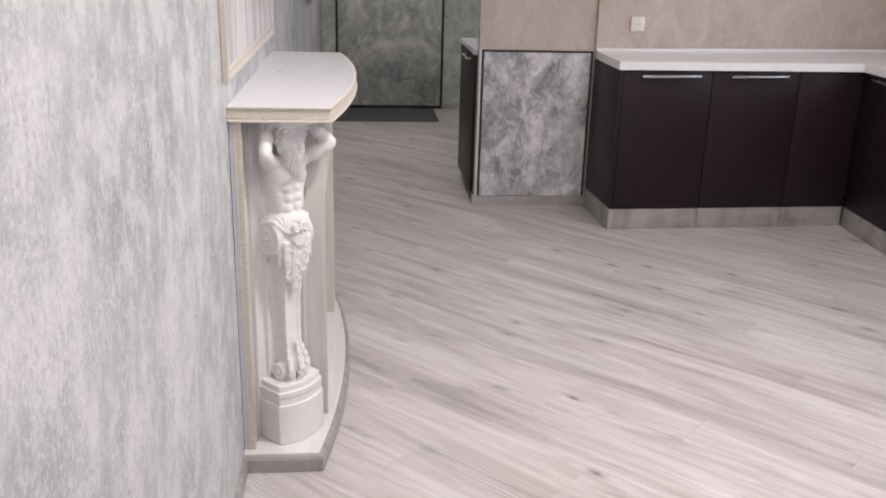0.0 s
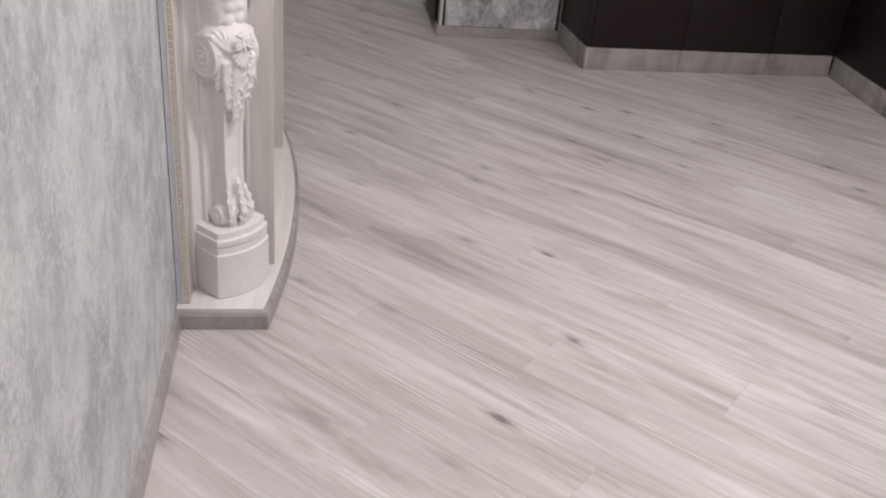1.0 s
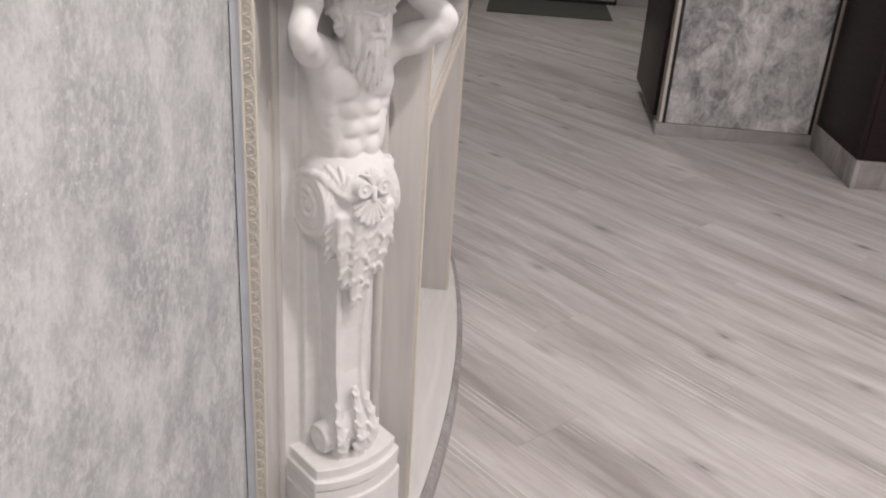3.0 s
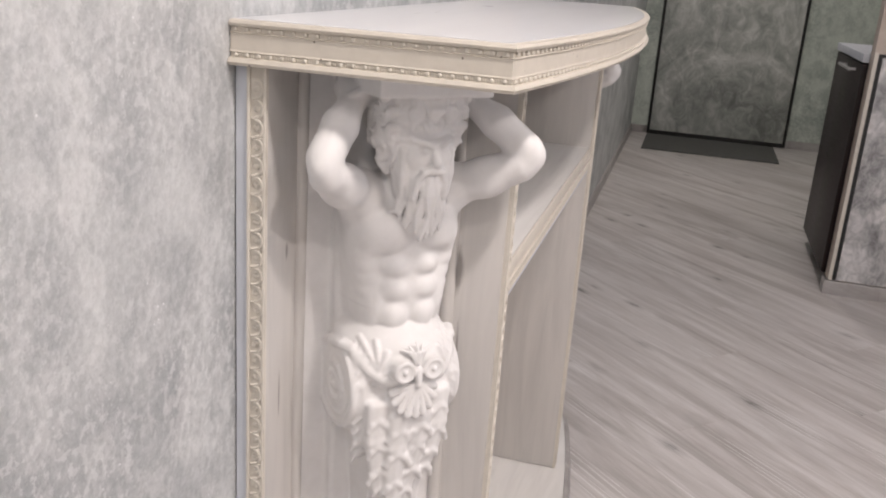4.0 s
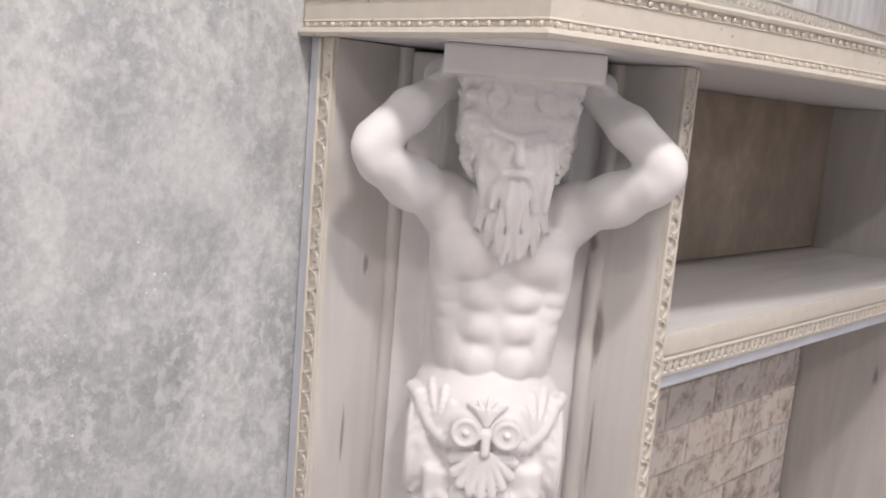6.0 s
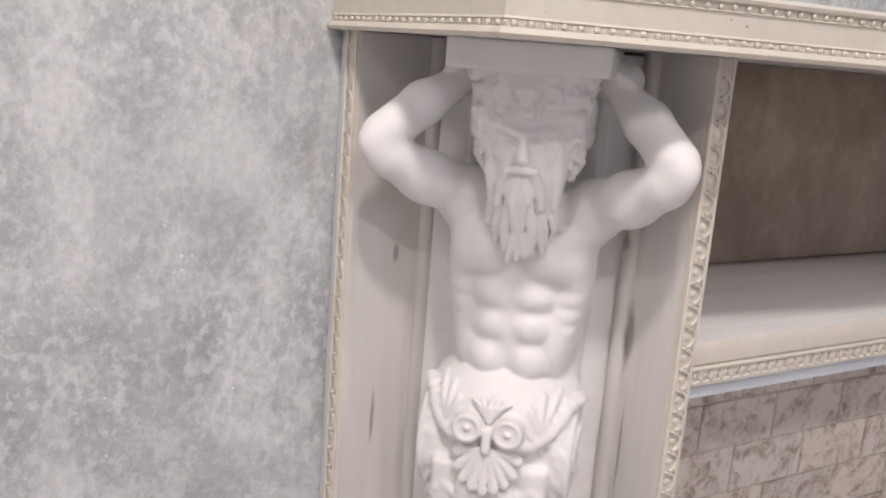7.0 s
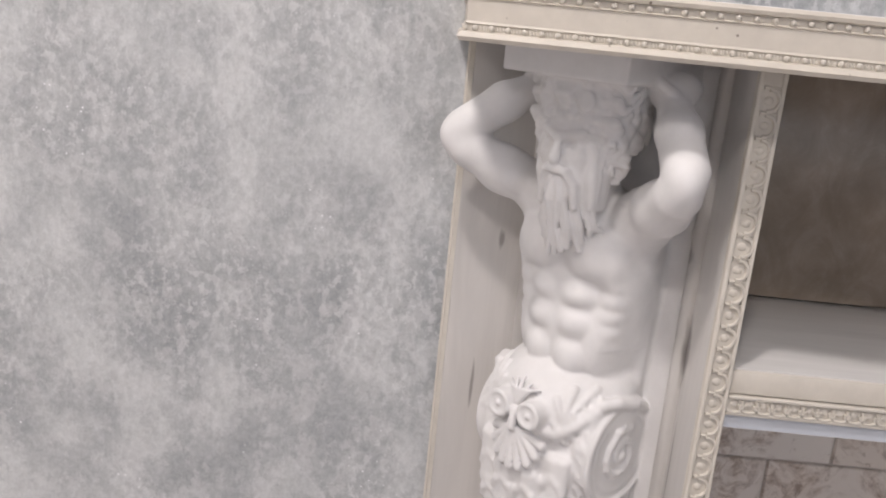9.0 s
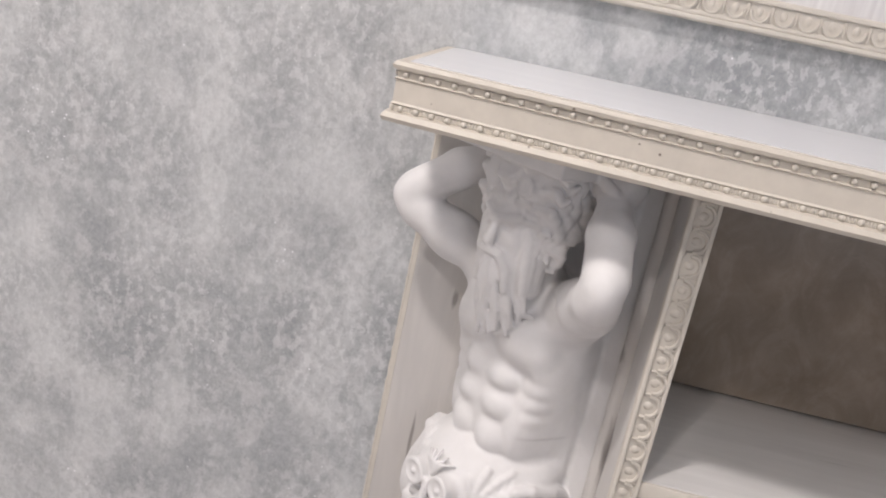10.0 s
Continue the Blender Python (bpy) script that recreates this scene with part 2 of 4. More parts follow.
DOOR_MARBLE = mat_marble_paper("door_marble_film", (0.19, 0.205, 0.19), (0.42, 0.44, 0.415), (0.72, 0.735, 0.705), (20, -38, 10), 1.9, 0.35)
BROWN_MARBLE = mat_marble_paper("brown_marble_tile", (0.235, 0.185, 0.14), (0.31, 0.25, 0.195), (0.41, 0.34, 0.275), (15, 40, 10), 4.0, 0.32)
CEILING = mat_plain("ceiling_white", G(0.8), 0.7, vary=0.03)
LAMINATE = mat_laminate()
SKIRT = mat_laminate("skirting_laminate", 0.66)
# niche boards: greyer paint, with part of the niche's shade in the base colour
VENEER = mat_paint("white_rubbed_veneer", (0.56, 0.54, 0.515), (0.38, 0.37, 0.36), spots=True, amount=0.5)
# glossy white, raised and blued: window and ceiling reflection sits in the colour
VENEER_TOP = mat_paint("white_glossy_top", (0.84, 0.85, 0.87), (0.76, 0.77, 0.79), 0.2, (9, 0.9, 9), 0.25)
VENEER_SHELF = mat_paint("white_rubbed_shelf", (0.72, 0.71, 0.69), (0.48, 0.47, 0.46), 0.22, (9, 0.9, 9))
CREAM = mat_cast("cream_cast_moulding", (0.63, 0.585, 0.51))
CREAM_FINE = mat_cast("cream_egg_moulding", (0.65, 0.61, 0.54), 0.5, False)
EDGE = mat_plain("blue_grey_board_edge", (0.55, 0.58, 0.63), 0.55, vary=0.08)
GYPSUM = mat_plaster()
DARK = mat_dark_wood()
BLACK = mat_plain("black_edge_trim", G(0.012), 0.45)
STEEL = mat_plain("brushed_steel", G(0.62), 0.28, 1.0)
COUNTER = mat_plain("white_worktop", (0.78, 0.78, 0.775), 0.25, vary=0.05, scale=120)
SOCKET = mat_plain("ivory_plastic", (0.75, 0.72, 0.66), 0.35, vary=0.03)
MAT_GREY = mat_plain("grey_doormat_fibre", (0.085, 0.088, 0.083), 0.9, vary=0.35, scale=180)
GROUT = mat_plain("pale_grout", (0.60, 0.56, 0.52), 0.8)
TRAVERTINE = mat_travertine()
LAMPGLASS = Mat("lamp_diffuser", 0.4)
LAMPGLASS.bsdf.inputs["Emission Color"].default_value = (1, 0.96, 0.9, 1)
LAMPGLASS.bsdf.inputs["Emission Strength"].default_value = 6
LAMPGLASS = LAMPGLASS.m


# ---- mesh helpers ----
def shade(me, angle=35):
    for p in me.polygons:
        p.use_smooth = True
    me.set_sharp_from_angle(angle=radians(angle))


def finish(name, bm, material, smooth=None):
    me = bpy.data.meshes.new(name)
    bmesh.ops.recalc_face_normals(bm, faces=bm.faces)
    bm.to_mesh(me)
    bm.free()
    me.materials.append(material)
    if smooth:
        shade(me, smooth)
    return me


def thing(name, m=None, label="", category="", group="", kind=""):
    """An Empty at the base of a thing that has parts."""
    ob = new(name)
    if m is not None:
        ob.matrix_world = m
    return tagged(ob, label, category, group, kind)


def part(name, bm, material, parent, label="", m=None, smooth=30):
    me = bm if isinstance(bm, bpy.types.Mesh) else finish(name, bm, material, smooth)
    ob = new(name, me)
    ob.parent = parent
    if m is not None:
        ob.matrix_basis = m
    return tagged(ob, label)


def box(x0, y0, z0, x1, y1, z1, bevel=0.0, segments=2):
    bm = bmesh.new()
    bmesh.ops.create_cube(bm, size=1, matrix=Matrix.LocRotScale(((x0 + x1) / 2, (y0 + y1) / 2, (z0 + z1) / 2), None, (x1 - x0, y1 - y0, z1 - z0)))
    if bevel:
        bmesh.ops.bevel(bm, geom=bm.edges[:], offset=bevel, segments=segments, profile=0.5, affect="EDGES")
    return bm


def join(*bms):
    out = bms[0]
    for b in bms[1:]:
        me = bpy.data.meshes.new("tmp")
        b.to_mesh(me)
        b.free()
        out.from_mesh(me)
        bpy.data.meshes.remove(me)
    return out


def cyl(p, q, r0, r1=None, n=16):
    p, q = Vector(p), Vector(q)
    bm = bmesh.new()
    m = Matrix.Translation((p + q) / 2) @ (q - p).to_track_quat("Z", "Y").to_matrix().to_4x4()
    bmesh.ops.create_cone(bm, cap_ends=True, segments=n, radius1=r0, radius2=r0 if r1 is None else r1, depth=(q - p).length, matrix=m)
    return bm


def ball(c, r, u=10, v=7, squash=(1, 1, 1)):
    bm = bmesh.new()
    bmesh.ops.create_uvsphere(bm, u_segments=u, v_segments=v, radius=r, matrix=Matrix.LocRotScale(c, None, squash))
    return bm


def prism(outline, z0, z1):
    """A closed outline in x, y, drawn up from z0 to z1."""
    bm = bmesh.new()
    low = [bm.verts.new((x, y, z0)) for x, y in outline]
    top = [bm.verts.new((x, y, z1)) for x, y in outline]
    bm.faces.new(low)
    bm.faces.new(top)
    for i in range(len(outline)):
        j = (i + 1) % len(outline)
        bm.faces.new((low[i], low[j], top[j], top[i]))
    return bm


def sweep(path, profile, closed=False):
    """A profile (outward offset, height) led along a path in x, y with mitred corners; outward is to the path's right."""
    n = len(path)
    bm = bmesh.new()
    rings = []
    for i in range(n):
        p = Vector(path[i])
        a = (p - Vector(path[i - 1])).normalized() if i or closed else None
        b = (Vector(path[(i + 1) % n]) - p).normalized() if i < n - 1 or closed else None
        a, b = a or b, b or a
        na, nb = Vector((a.y, -a.x)), Vector((b.y, -b.x))
        mid = (na + nb).normalized()
        mid /= max(0.3, mid.dot(na))
        rings.append([bm.verts.new((p.x + mid.x * o, p.y + mid.y * o, h)) for o, h in profile])
    k = len(profile)
    for i in range(n if closed else n - 1):
        r0, r1 = rings[i], rings[(i + 1) % n]
        for j in range(k):
            bm.faces.new((r0[j], r1[j], r1[(j + 1) % k], r0[(j + 1) % k]))
    if not closed:
        bm.faces.new(rings[0])
        bm.faces.new(list(reversed(rings[-1])))
    return bm


# ---- structure ----
# floor slab under the boards, walls, ceiling
X1, Y0, Y1, XH = 3.85, -4.0, 6.477, 2.3
floor = tagged(new("floor", finish("floor", box(-0.12, Y0 - 0.12, -0.10, X1 + 0.12, Y1 + 0.12, -0.010), GROUT)), "whitewashed grey oak laminate floor laid diagonally", "floor", kind="structure")


def wall(name, bm, material, label):
    return tagged(new(name, finish(name, bm, material)), label, "wall", kind="structure")


wall("wall_west", box(-0.12, Y0, -0.01, 0, Y1, CEIL), WALL, "silvery grey decorative plaster wall with fine glitter")
wall("wall_south", join(box(-0.12, Y0 - 0.12, -0.01, 0.75, Y0, CEIL), box(3.05, Y0 - 0.12, -0.01, X1 + 0.12, Y0, CEIL), box(0.75, Y0 - 0.12, -0.01, 3.05, Y0, 0.75), box(0.75, Y0 - 0.12, 2.35, 3.05, Y0, CEIL)), WALL, "grey plaster wall out of view with a wide assumed window opening")
wall("wall_east", join(box(X1, Y0, -0.01, X1 + 0.12, -0.1, CEIL), box(X1, 1.9, -0.01, X1 + 0.12, 3.156, CEIL), box(X1, -0.1, -0.01, X1 + 0.12, 1.9, 0.92), box(X1, -0.1, 2.25, X1 + 0.12, 1.9, CEIL)), BEIGE_WALL, "beige plaster wall with a window opening")
wall("wall_hall_end", join(box(-0.12, Y1, -0.01, 0.128, Y1 + 0.12, CEIL), box(1.168, Y1, -0.01, XH + 0.12, Y1 + 0.12, CEIL), box(0.128, Y1, 2.16, 1.168, Y1 + 0.12, CEIL)), HALL_WALL, "greenish grey plaster wall around the entrance door")
wall("wall_hall_east", box(XH, 3.76, -0.01, XH + 0.12, Y1, CEIL), HALL_WALL, "greenish grey plaster hall wall")
# the kitchen pier and the slightly turned kitchen wall
wall("wall_kitchen_pier", box(1.060, 2.945, -0.01, 1.755, 3.02, CEIL), BEIGE_WALL, "beige plaster kitchen wall end")
wall("wall_kitchen", prism([(1.755, 2.915), (3.97, 3.17), (3.97, 3.50), (1.755, 3.50)], -0.01, CEIL), BEIGE_WALL, "beige mottled plaster kitchen wall above the worktop")
wall("wall_kitchen_return", box(1.20, 3.02, -0.01, 1.755, 3.74, CEIL), GREY_MARBLE, "grey plaster return of the kitchen wall")
wall("wall_hall_cover", box(1.755, 3.50, -0.01, XH, 3.76, CEIL), HALL_WALL, "greenish grey plaster hall wall")
tagged(new("ceiling", finish("ceiling", box(-0.12, Y0 - 0.12, CEIL, X1 + 0.12, Y1 + 0.12, CEIL + 0.1), CEILING)), "plain white ceiling", "ceiling", kind="structure")


def window(name, m, w, h):
    win = thing(name, m, "white framed window with clear panes", "window", kind="structure")
    for x0, x1 in ((-w / 2, -w / 2 + 0.06), (-0.035, 0.035), (w / 2 - 0.06, w / 2)):
        part("window_frame", box(x0, -0.03, 0, x1, 0.03, h, 0.004), SOCKET, win)
    for z0 in (0.0, h - 0.06):
        for x0, x1 in ((-w / 2 + 0.06, -0.035), (0.035, w / 2 - 0.06)):
            part("window_rail", box(x0, -0.03, z0, x1, 0.03, z0 + 0.06, 0.004), SOCKET, win)
    for x0, x1 in ((-w / 2 + 0.06, -0.035), (0.035, w / 2 - 0.06)):
        pane = part("pane", box(x0, -0.004, 0.06, x1, 0.004, h - 0.06), GLASS, win)
        pane.visible_shadow = False


g = Mat("window_glass", 0.02)
g.bsdf.inputs["Transmission Weight"].default_value = 1.0
g.bsdf.inputs["IOR"].default_value = 1.45
GLASS = g.m
# the south window is assumed, out of view, and added to let in fill light
window("assumed_window_1", pose(1.9, Y0 - 0.07, 0.75), 2.3, 1.6)
window("window_2", pose(X1 + 0.07, 0.9, 0.92, 0, 0, 90), 2.0, 1.33)

# skirting of floor laminate along the walls
SKIRT_PROFILE = [(0, 0), (0.013, 0), (0.013, 0.048), (0.009, 0.057), (0, 0.058)]


def skirting(path, label="grey oak laminate skirting board"):
    return tagged(new("baseboard", finish("baseboard", sweep(path, SKIRT_PROFILE), SKIRT, 30)), label, "baseboard", kind="structure")


skirting([(0, Y0), (0, -0.034)])
skirting([(0, 1.366), (0, Y1), (0.128, Y1)])
skirting([(1.168, Y1), (XH, Y1)])
skirting([(1.060, 3.015), (1.060, 2.945), (1.752, 2.945)])

# entrance door with marble film
door = thing("door_1", pose(0, Y1, 0), "closed entrance door with grey-green marble film and black edge trim", "door", kind="structure")
part("leaf", box(0.148, -0.012, 0.03, 1.148, 0.045, 2.14, 0.003), DOOR_MARBLE, door)
for x0, x1 in ((0.128, 0.148), (1.148, 1.168)):
    part("edge_trim", box(x0, -0.02, 0.0, x1, 0.05, 2.16, 0.002), BLACK, door, "black edge trim")
part("edge_trim", box(0.148, -0.02, 2.14, 1.148, 0.05, 2.16, 0.002), BLACK, door)
part("threshold", box(0.148, -0.02, 0.0, 1.148, 0.05, 0.03, 0.002), BLACK, door, "black threshold strip")
handle = part("door_handle", join(cyl((0.21, -0.012, 1.18), (0.21, -0.022, 1.18), 0.027), cyl((0.21, -0.02, 1.18), (0.21, -0.06, 1.18), 0.011)), STEEL, door, "chrome lever handle")
part("lever", join(cyl((0.21, -0.055, 1.18), (0.33, -0.058, 1.172), 0.010, 0.008), ball((0.21, -0.055, 1.18), 0.012)), STEEL, handle)
part("lock_cylinder", join(cyl((0.205, -0.010, 1.36), (0.205, -0.022, 1.36), 0.026), cyl((0.205, -0.02, 1.36), (0.205, -0.03, 1.36), 0.012)), STEEL, door, "round chrome lock")
part("upper_lock", cyl((0.205, -0.010, 1.50), (0.205, -0.024, 1.50), 0.022), STEEL, door, "round chrome lock")
tagged(new("doormat", finish("doormat", box(0.135, 5.74, 0.001, 1.08, 6.40, 0.010, 0.003), MAT_GREY)), "thin dark grey doormat before the entrance door", "doormat")

# shallow cupboard with a pale frame on the hall wall
panel = thing("wall_cabinet", pose(0, 4.40, 1.205), "pale framed shallow wall cabinet beside the entrance door", "cabinet")
part("body", box(0.001, -0.60, 0.012, 0.028, 0.60, 0.85, 0.002), HALL_WALL, panel)
for y0, y1 in ((-0.67, -0.60), (0.60, 0.67)):
    part("frame", box(0.001, y0, 0.0, 0.036, y1, 0.86, 0.004), GREY_MARBLE, panel)
part("frame", box(0.001, -0.60, -0.012, 0.036, 0.60, 0.012, 0.003), EDGE, panel)


# ---- kitchen ----
marble = thing("marble_panel", pose(1.060, 2.945, 0), "grey marble wallpaper panel with dark edge strips on the pier", "panel")
part("sheet", box(0.030, -0.008, 0.062, 0.672, -0.001, 0.940), GREY_MARBLE, marble)
part("edge_strip", box(0.014, -0.012, 0.062, 0.028, -0.001, 0.953), BLACK, marble, "black edge strip")
part("edge_strip", box(0.028, -0.012, 0.941, 0.674, -0.001, 0.953), BLACK, marble)
part("corner_strip", box(0.0, -0.012, 0.062, 0.0135, -0.001, 0.958), CREAM_FINE, marble, "pale corner strip")
part("edge_strip", box(0.674, -0.012, 0.062, 0.686, -0.001, 0.953), BLACK, marble)


def bar_handle(w, parent):
    """A flat bar on two feet, along x, in front of y = 0."""
    h = part("handle", box(-w / 2, -0.032, -0.006, w / 2, -0.022, 0.006, 0.002), STEEL, parent, "brushed steel bar handle")
    for sx in (-1, 1):
        part("foot", box(sx * w * 0.4 - 0.006, -0.024, -0.005, sx * w * 0.4 + 0.006, 0.0, 0.005), STEEL, h)
    return h


def base_unit(m, w, d, doors, label):
    """A base cabinet, front at y = 0, body behind it, doors given as (x0, x1, handle)."""
    unit = thing("base_cabinet", m, label, "cabinet", "kitchen base cabinets")
    part("body", box(0, 0.020, 0.122, w, d, 0.912, 0.001), DARK, unit)
    part("plinth", box(0.0, 0.004, 0.0, w, 0.018, 0.120, 0.002), SKIRT, unit, "grey oak laminate plinth")
    for x0, x1, grip in doors:
        dr = part("door", box(x0 + 0.0015, 0.0, 0.124, x1 - 0.0015, 0.018, 0.906, 0.0015), DARK, unit)
        if grip:
            h = bar_handle(0.335, dr)
            h.matrix_basis = pose((x0 + x1) / 2 + 0.01, 0, 0.880)
    return unit


K = pose(1.790, 2.415, 0, 0, 0, 2.4)
base_unit(K, 0.512, 0.50, [(0.0, 0.512, True)], "dark wenge base cabinet with a steel bar handle")
base_unit(K @ pose(0.514, 0, 0), 0.512, 0.52, [(0.0, 0.512, True)], "dark wenge base cabinet with a steel bar handle")
base_unit(K @ pose(1.028, 0, 0), 0.385, 0.54, [(0.0, 0.385, False)], "dark wenge corner cabinet with a plain front")
side = thing("end_panel", K, "dark wenge side panel closing the cabinet row", "panel")
part("board", box(-0.020, 0.0, 0.1225, -0.001, 0.49, 0.912, 0.001), DARK, side)
part("plinth", box(-0.020, 0.0, 0.0, -0.001, 0.49, 0.122, 0.001), SKIRT, side, "grey oak laminate plinth")
KR = K @ pose(1.415, 0.0, 0, 0, 0, -96)
for i in range(3):
    base_unit(KR @ pose(0.002 + 0.60 * i, 0, 0), 0.596, 0.48, [(0.0, 0.596, True)], "dark wenge base cabinet under the window with a steel handle")
top = thing("worktop", pose(0, 0, 0), "white stone-look kitchen worktop, L-shaped", "worktop")
a = [K @ Vector(p) for p in ((-0.035, -0.022, 0), (1.39, -0.022, 0))]
c = [KR @ Vector(p) for p in ((0.02, -0.022, 0), (1.82, -0.022, 0))]
part("slab", prism([(a[0].x, a[0].y), (a[1].x, a[1].y), (c[1].x, c[1].y), (3.845, c[1].y), (3.845, 3.148), (1.757, 2.908)], 0.9125, 0.957), COUNTER, top)
part("upstand", prism([(1.757, 2.892), (3.845, 3.132), (3.845, 3.15), (1.757, 2.910)], 0.9575, 0.975), COUNTER, top)

sock = thing("socket", pose(2.00, 2.942, 1.116, 0, 0, 6.5), "ivory single wall socket on the beige wall", "socket")
part("plate", box(-0.043, -0.012, -0.043, 0.043, -0.002, 0.043, 0.004), SOCKET, sock)
part("insert", join(cyl((0, -0.0155, 0), (0, -0.0125, 0), 0.022, n=24)), SOCKET, sock)
for sx in (-0.0095, 0.0095):
    part("hole", cyl((sx, -0.017, 0), (sx, -0.0158, 0), 0.0028, n=10), BLACK, sock)

# narrow dark cabinet on the hall side of the pier
hall = thing("hall_cabinet", pose(1.045, 3.735, 0, 0, 0, -90), "narrow dark wenge cabinet with steel handle beside the pier", "cabinet")
part("body", box(0.0, 0.016, 0.06, 0.71, 0.150, 0.912, 0.001), DARK, hall)
hd = part("door", box(-0.001, -0.005, 0.065, 0.715, 0.014, 0.905, 0.0015), DARK, hall)
hh = bar_handle(0.30, hd)
hh.matrix_basis = pose(0.45, -0.005, 0.875)
part("top_board", box(-0.005, -0.01, 0.9125, 0.715, 0.150, 0.945, 0.002), EDGE, hall)


# ---- fireplace surround ----
LEN, DEEP, BOW = 1.332, 0.272, 0.066


def bowed(off=0.0, x_end=DEEP, n=28):
    """The plan from the wall, along the near end, the bowed front and the far end back to the wall."""
    r = ((LEN / 2) ** 2 + BOW ** 2) / (2 * BOW)
    pts = []
    for i in range(n + 1):
        y = -off + (LEN + 2 * off) * i / n
        pts.append((x_end + off - (r - BOW) + math.sqrt(r * r - (y - LEN / 2) ** 2), y))
    return [(0.001, -off)] + pts + [(0.001, LEN + off)]


fire = thing("fireplace_surround", pose(0, 0, 0), "white rubbed decorative fireplace surround with bowed cream mantel shelf", "fireplace")
# the plinth with skirting round it
part("plinth", prism(bowed(0.018, 0.211), 0.001, 0.056), VENEER_SHELF, fire)
part("skirting", sweep(bowed(0.019, 0.211), [(0, 0.001), (0.013, 0.001), (0.014, 0.042), (0.009, 0.052), (0, 0.054)]), SKIRT, fire, "grey oak laminate skirting wrapped round the plinth", smooth=20)
Z0, ZT = 0.057, 1.058
# side niches: a board on the wall and a board standing out from it, at either end
EGG_W = 0.025


def egg_strip(length, pitch=0.0190):
    """Egg-and-dart strip along z, its face towards -y, EGG_W wide in x."""
    bm = box(0, 0.0, 0, EGG_W, 0.004, length)
    bm = join(bm, box(0.0, -0.003, 0, 0.0045, 0.0, length, 0.001), box(EGG_W - 0.004, -0.002, 0, EGG_W, 0.0, length, 0.001))
    out = [bm]
    n = int(length / pitch)
    for i in range(n):
        z = pitch * (i + 0.5)
        out.append(ball((0.0120, 0.0, z), 0.0036, 8, 6, (1.30, 0.38, 0.90)))
        prev = None
        for k in range(9):
            an = radians(-100 + 200 * k / 8)
            p = (0.0125 + 0.0085 * math.cos(an), -0.0012, z + 0.0082 * math.sin(an))
            if prev:
                out.append(cyl(prev, p, 0.0017, n=6))
            prev = p
        out.append(cyl((0.006, -0.0008, z + pitch / 2), (0.021, -0.0008, z + pitch / 2), 0.0018, 0.0007, n=5))
    verts, faces = [], []
    for b in out:
        b.verts.index_update()
        k = len(verts)
        verts += [tuple(v.co) for v in b.verts]
        faces += [[k + v.index for v in f.verts] for f in b.faces]
        b.free()
    me = bpy.data.meshes.new("egg_moulding")
    me.from_pydata(verts, [], faces)
    me.materials.append(CREAM_FINE)
    shade(me, 40)
    return me


EGG = egg_strip(ZT - Z0)
for s, y in ((1, 0.0), (-1, LEN)):
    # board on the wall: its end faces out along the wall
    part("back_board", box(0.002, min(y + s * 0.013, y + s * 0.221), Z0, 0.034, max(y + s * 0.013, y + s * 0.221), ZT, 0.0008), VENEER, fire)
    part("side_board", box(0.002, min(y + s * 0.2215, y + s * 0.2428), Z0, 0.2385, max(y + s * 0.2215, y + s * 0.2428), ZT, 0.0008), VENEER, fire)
    part("board_edge", box(0.002, min(y + s * 0.0085, y + s * 0.0125), Z0, 0.0140, max(y + s * 0.0085, y + s * 0.0125), ZT), EDGE, fire, "blue-grey board edge")
    part("egg_moulding", EGG, None, fire, "cream egg-and-dart strip", Matrix.Translation((0.0142, y + s * 0.009, Z0)) @ Matrix.Diagonal((0.80, s, 1, 1)))
    # half-round beads where the statue's backing meets the boards
    part("corner_bead", cyl((0.0355, y + s * 0.0895, Z0), (0.0355, y + s * 0.0895, ZT - 0.0005), 0.0075, n=14), VENEER, fire)
    part("corner_bead", cyl((0.1745, y + s * 0.2205, Z0), (0.1745, y + s * 0.2205, ZT - 0.0005), 0.0085, n=14), VENEER, fire)
    # the strip on the post faces the room: turned by a quarter
    turn = Matrix(((0, -1, 0, 0.2425), (s * 0.86, 0, 0, y + s * 0.2215), (0, 0, 1, Z0), (0, 0, 0, 1)))
    part("egg_moulding", EGG, None, fire, "cream egg-and-dart strip", turn)
# shelf between the posts
YA, YB = 0.2435, LEN - 0.2435
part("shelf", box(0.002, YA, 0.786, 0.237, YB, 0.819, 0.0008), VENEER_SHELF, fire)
part("shelf_edge", box(0.2373, YA, 0.7985, 0.2408, YB, 0.8185, 0.0008), CREAM_FINE, fire, "cream edge strip")
part("board_edge", box(0.200, YA, 0.767, 0.238, YB, 0.7855), EDGE, fire, "blue-grey board edge")
SHELF_EGG = egg_strip(YB - YA, 0.0125)
part("shelf_moulding", SHELF_EGG, None, fire, "cream egg-and-dart strip",
     Matrix(((0, -1, 0, 0.2405), (0, 0, 1, YA), (-0.72, 0, 0, 0.7975), (0, 0, 0, 1))))
part("hearth_lining", box(0.002, YA, Z0, 0.0172, YB, 0.7855), GROUT, fire, "pale grout behind the stone mosaic")
# brown marble tile behind the upper opening
part("tile", box(0.004, YA, 0.8205, 0.014, YB, ZT, 0.0006), BROWN_MARBLE, fire, "brown marble tile")

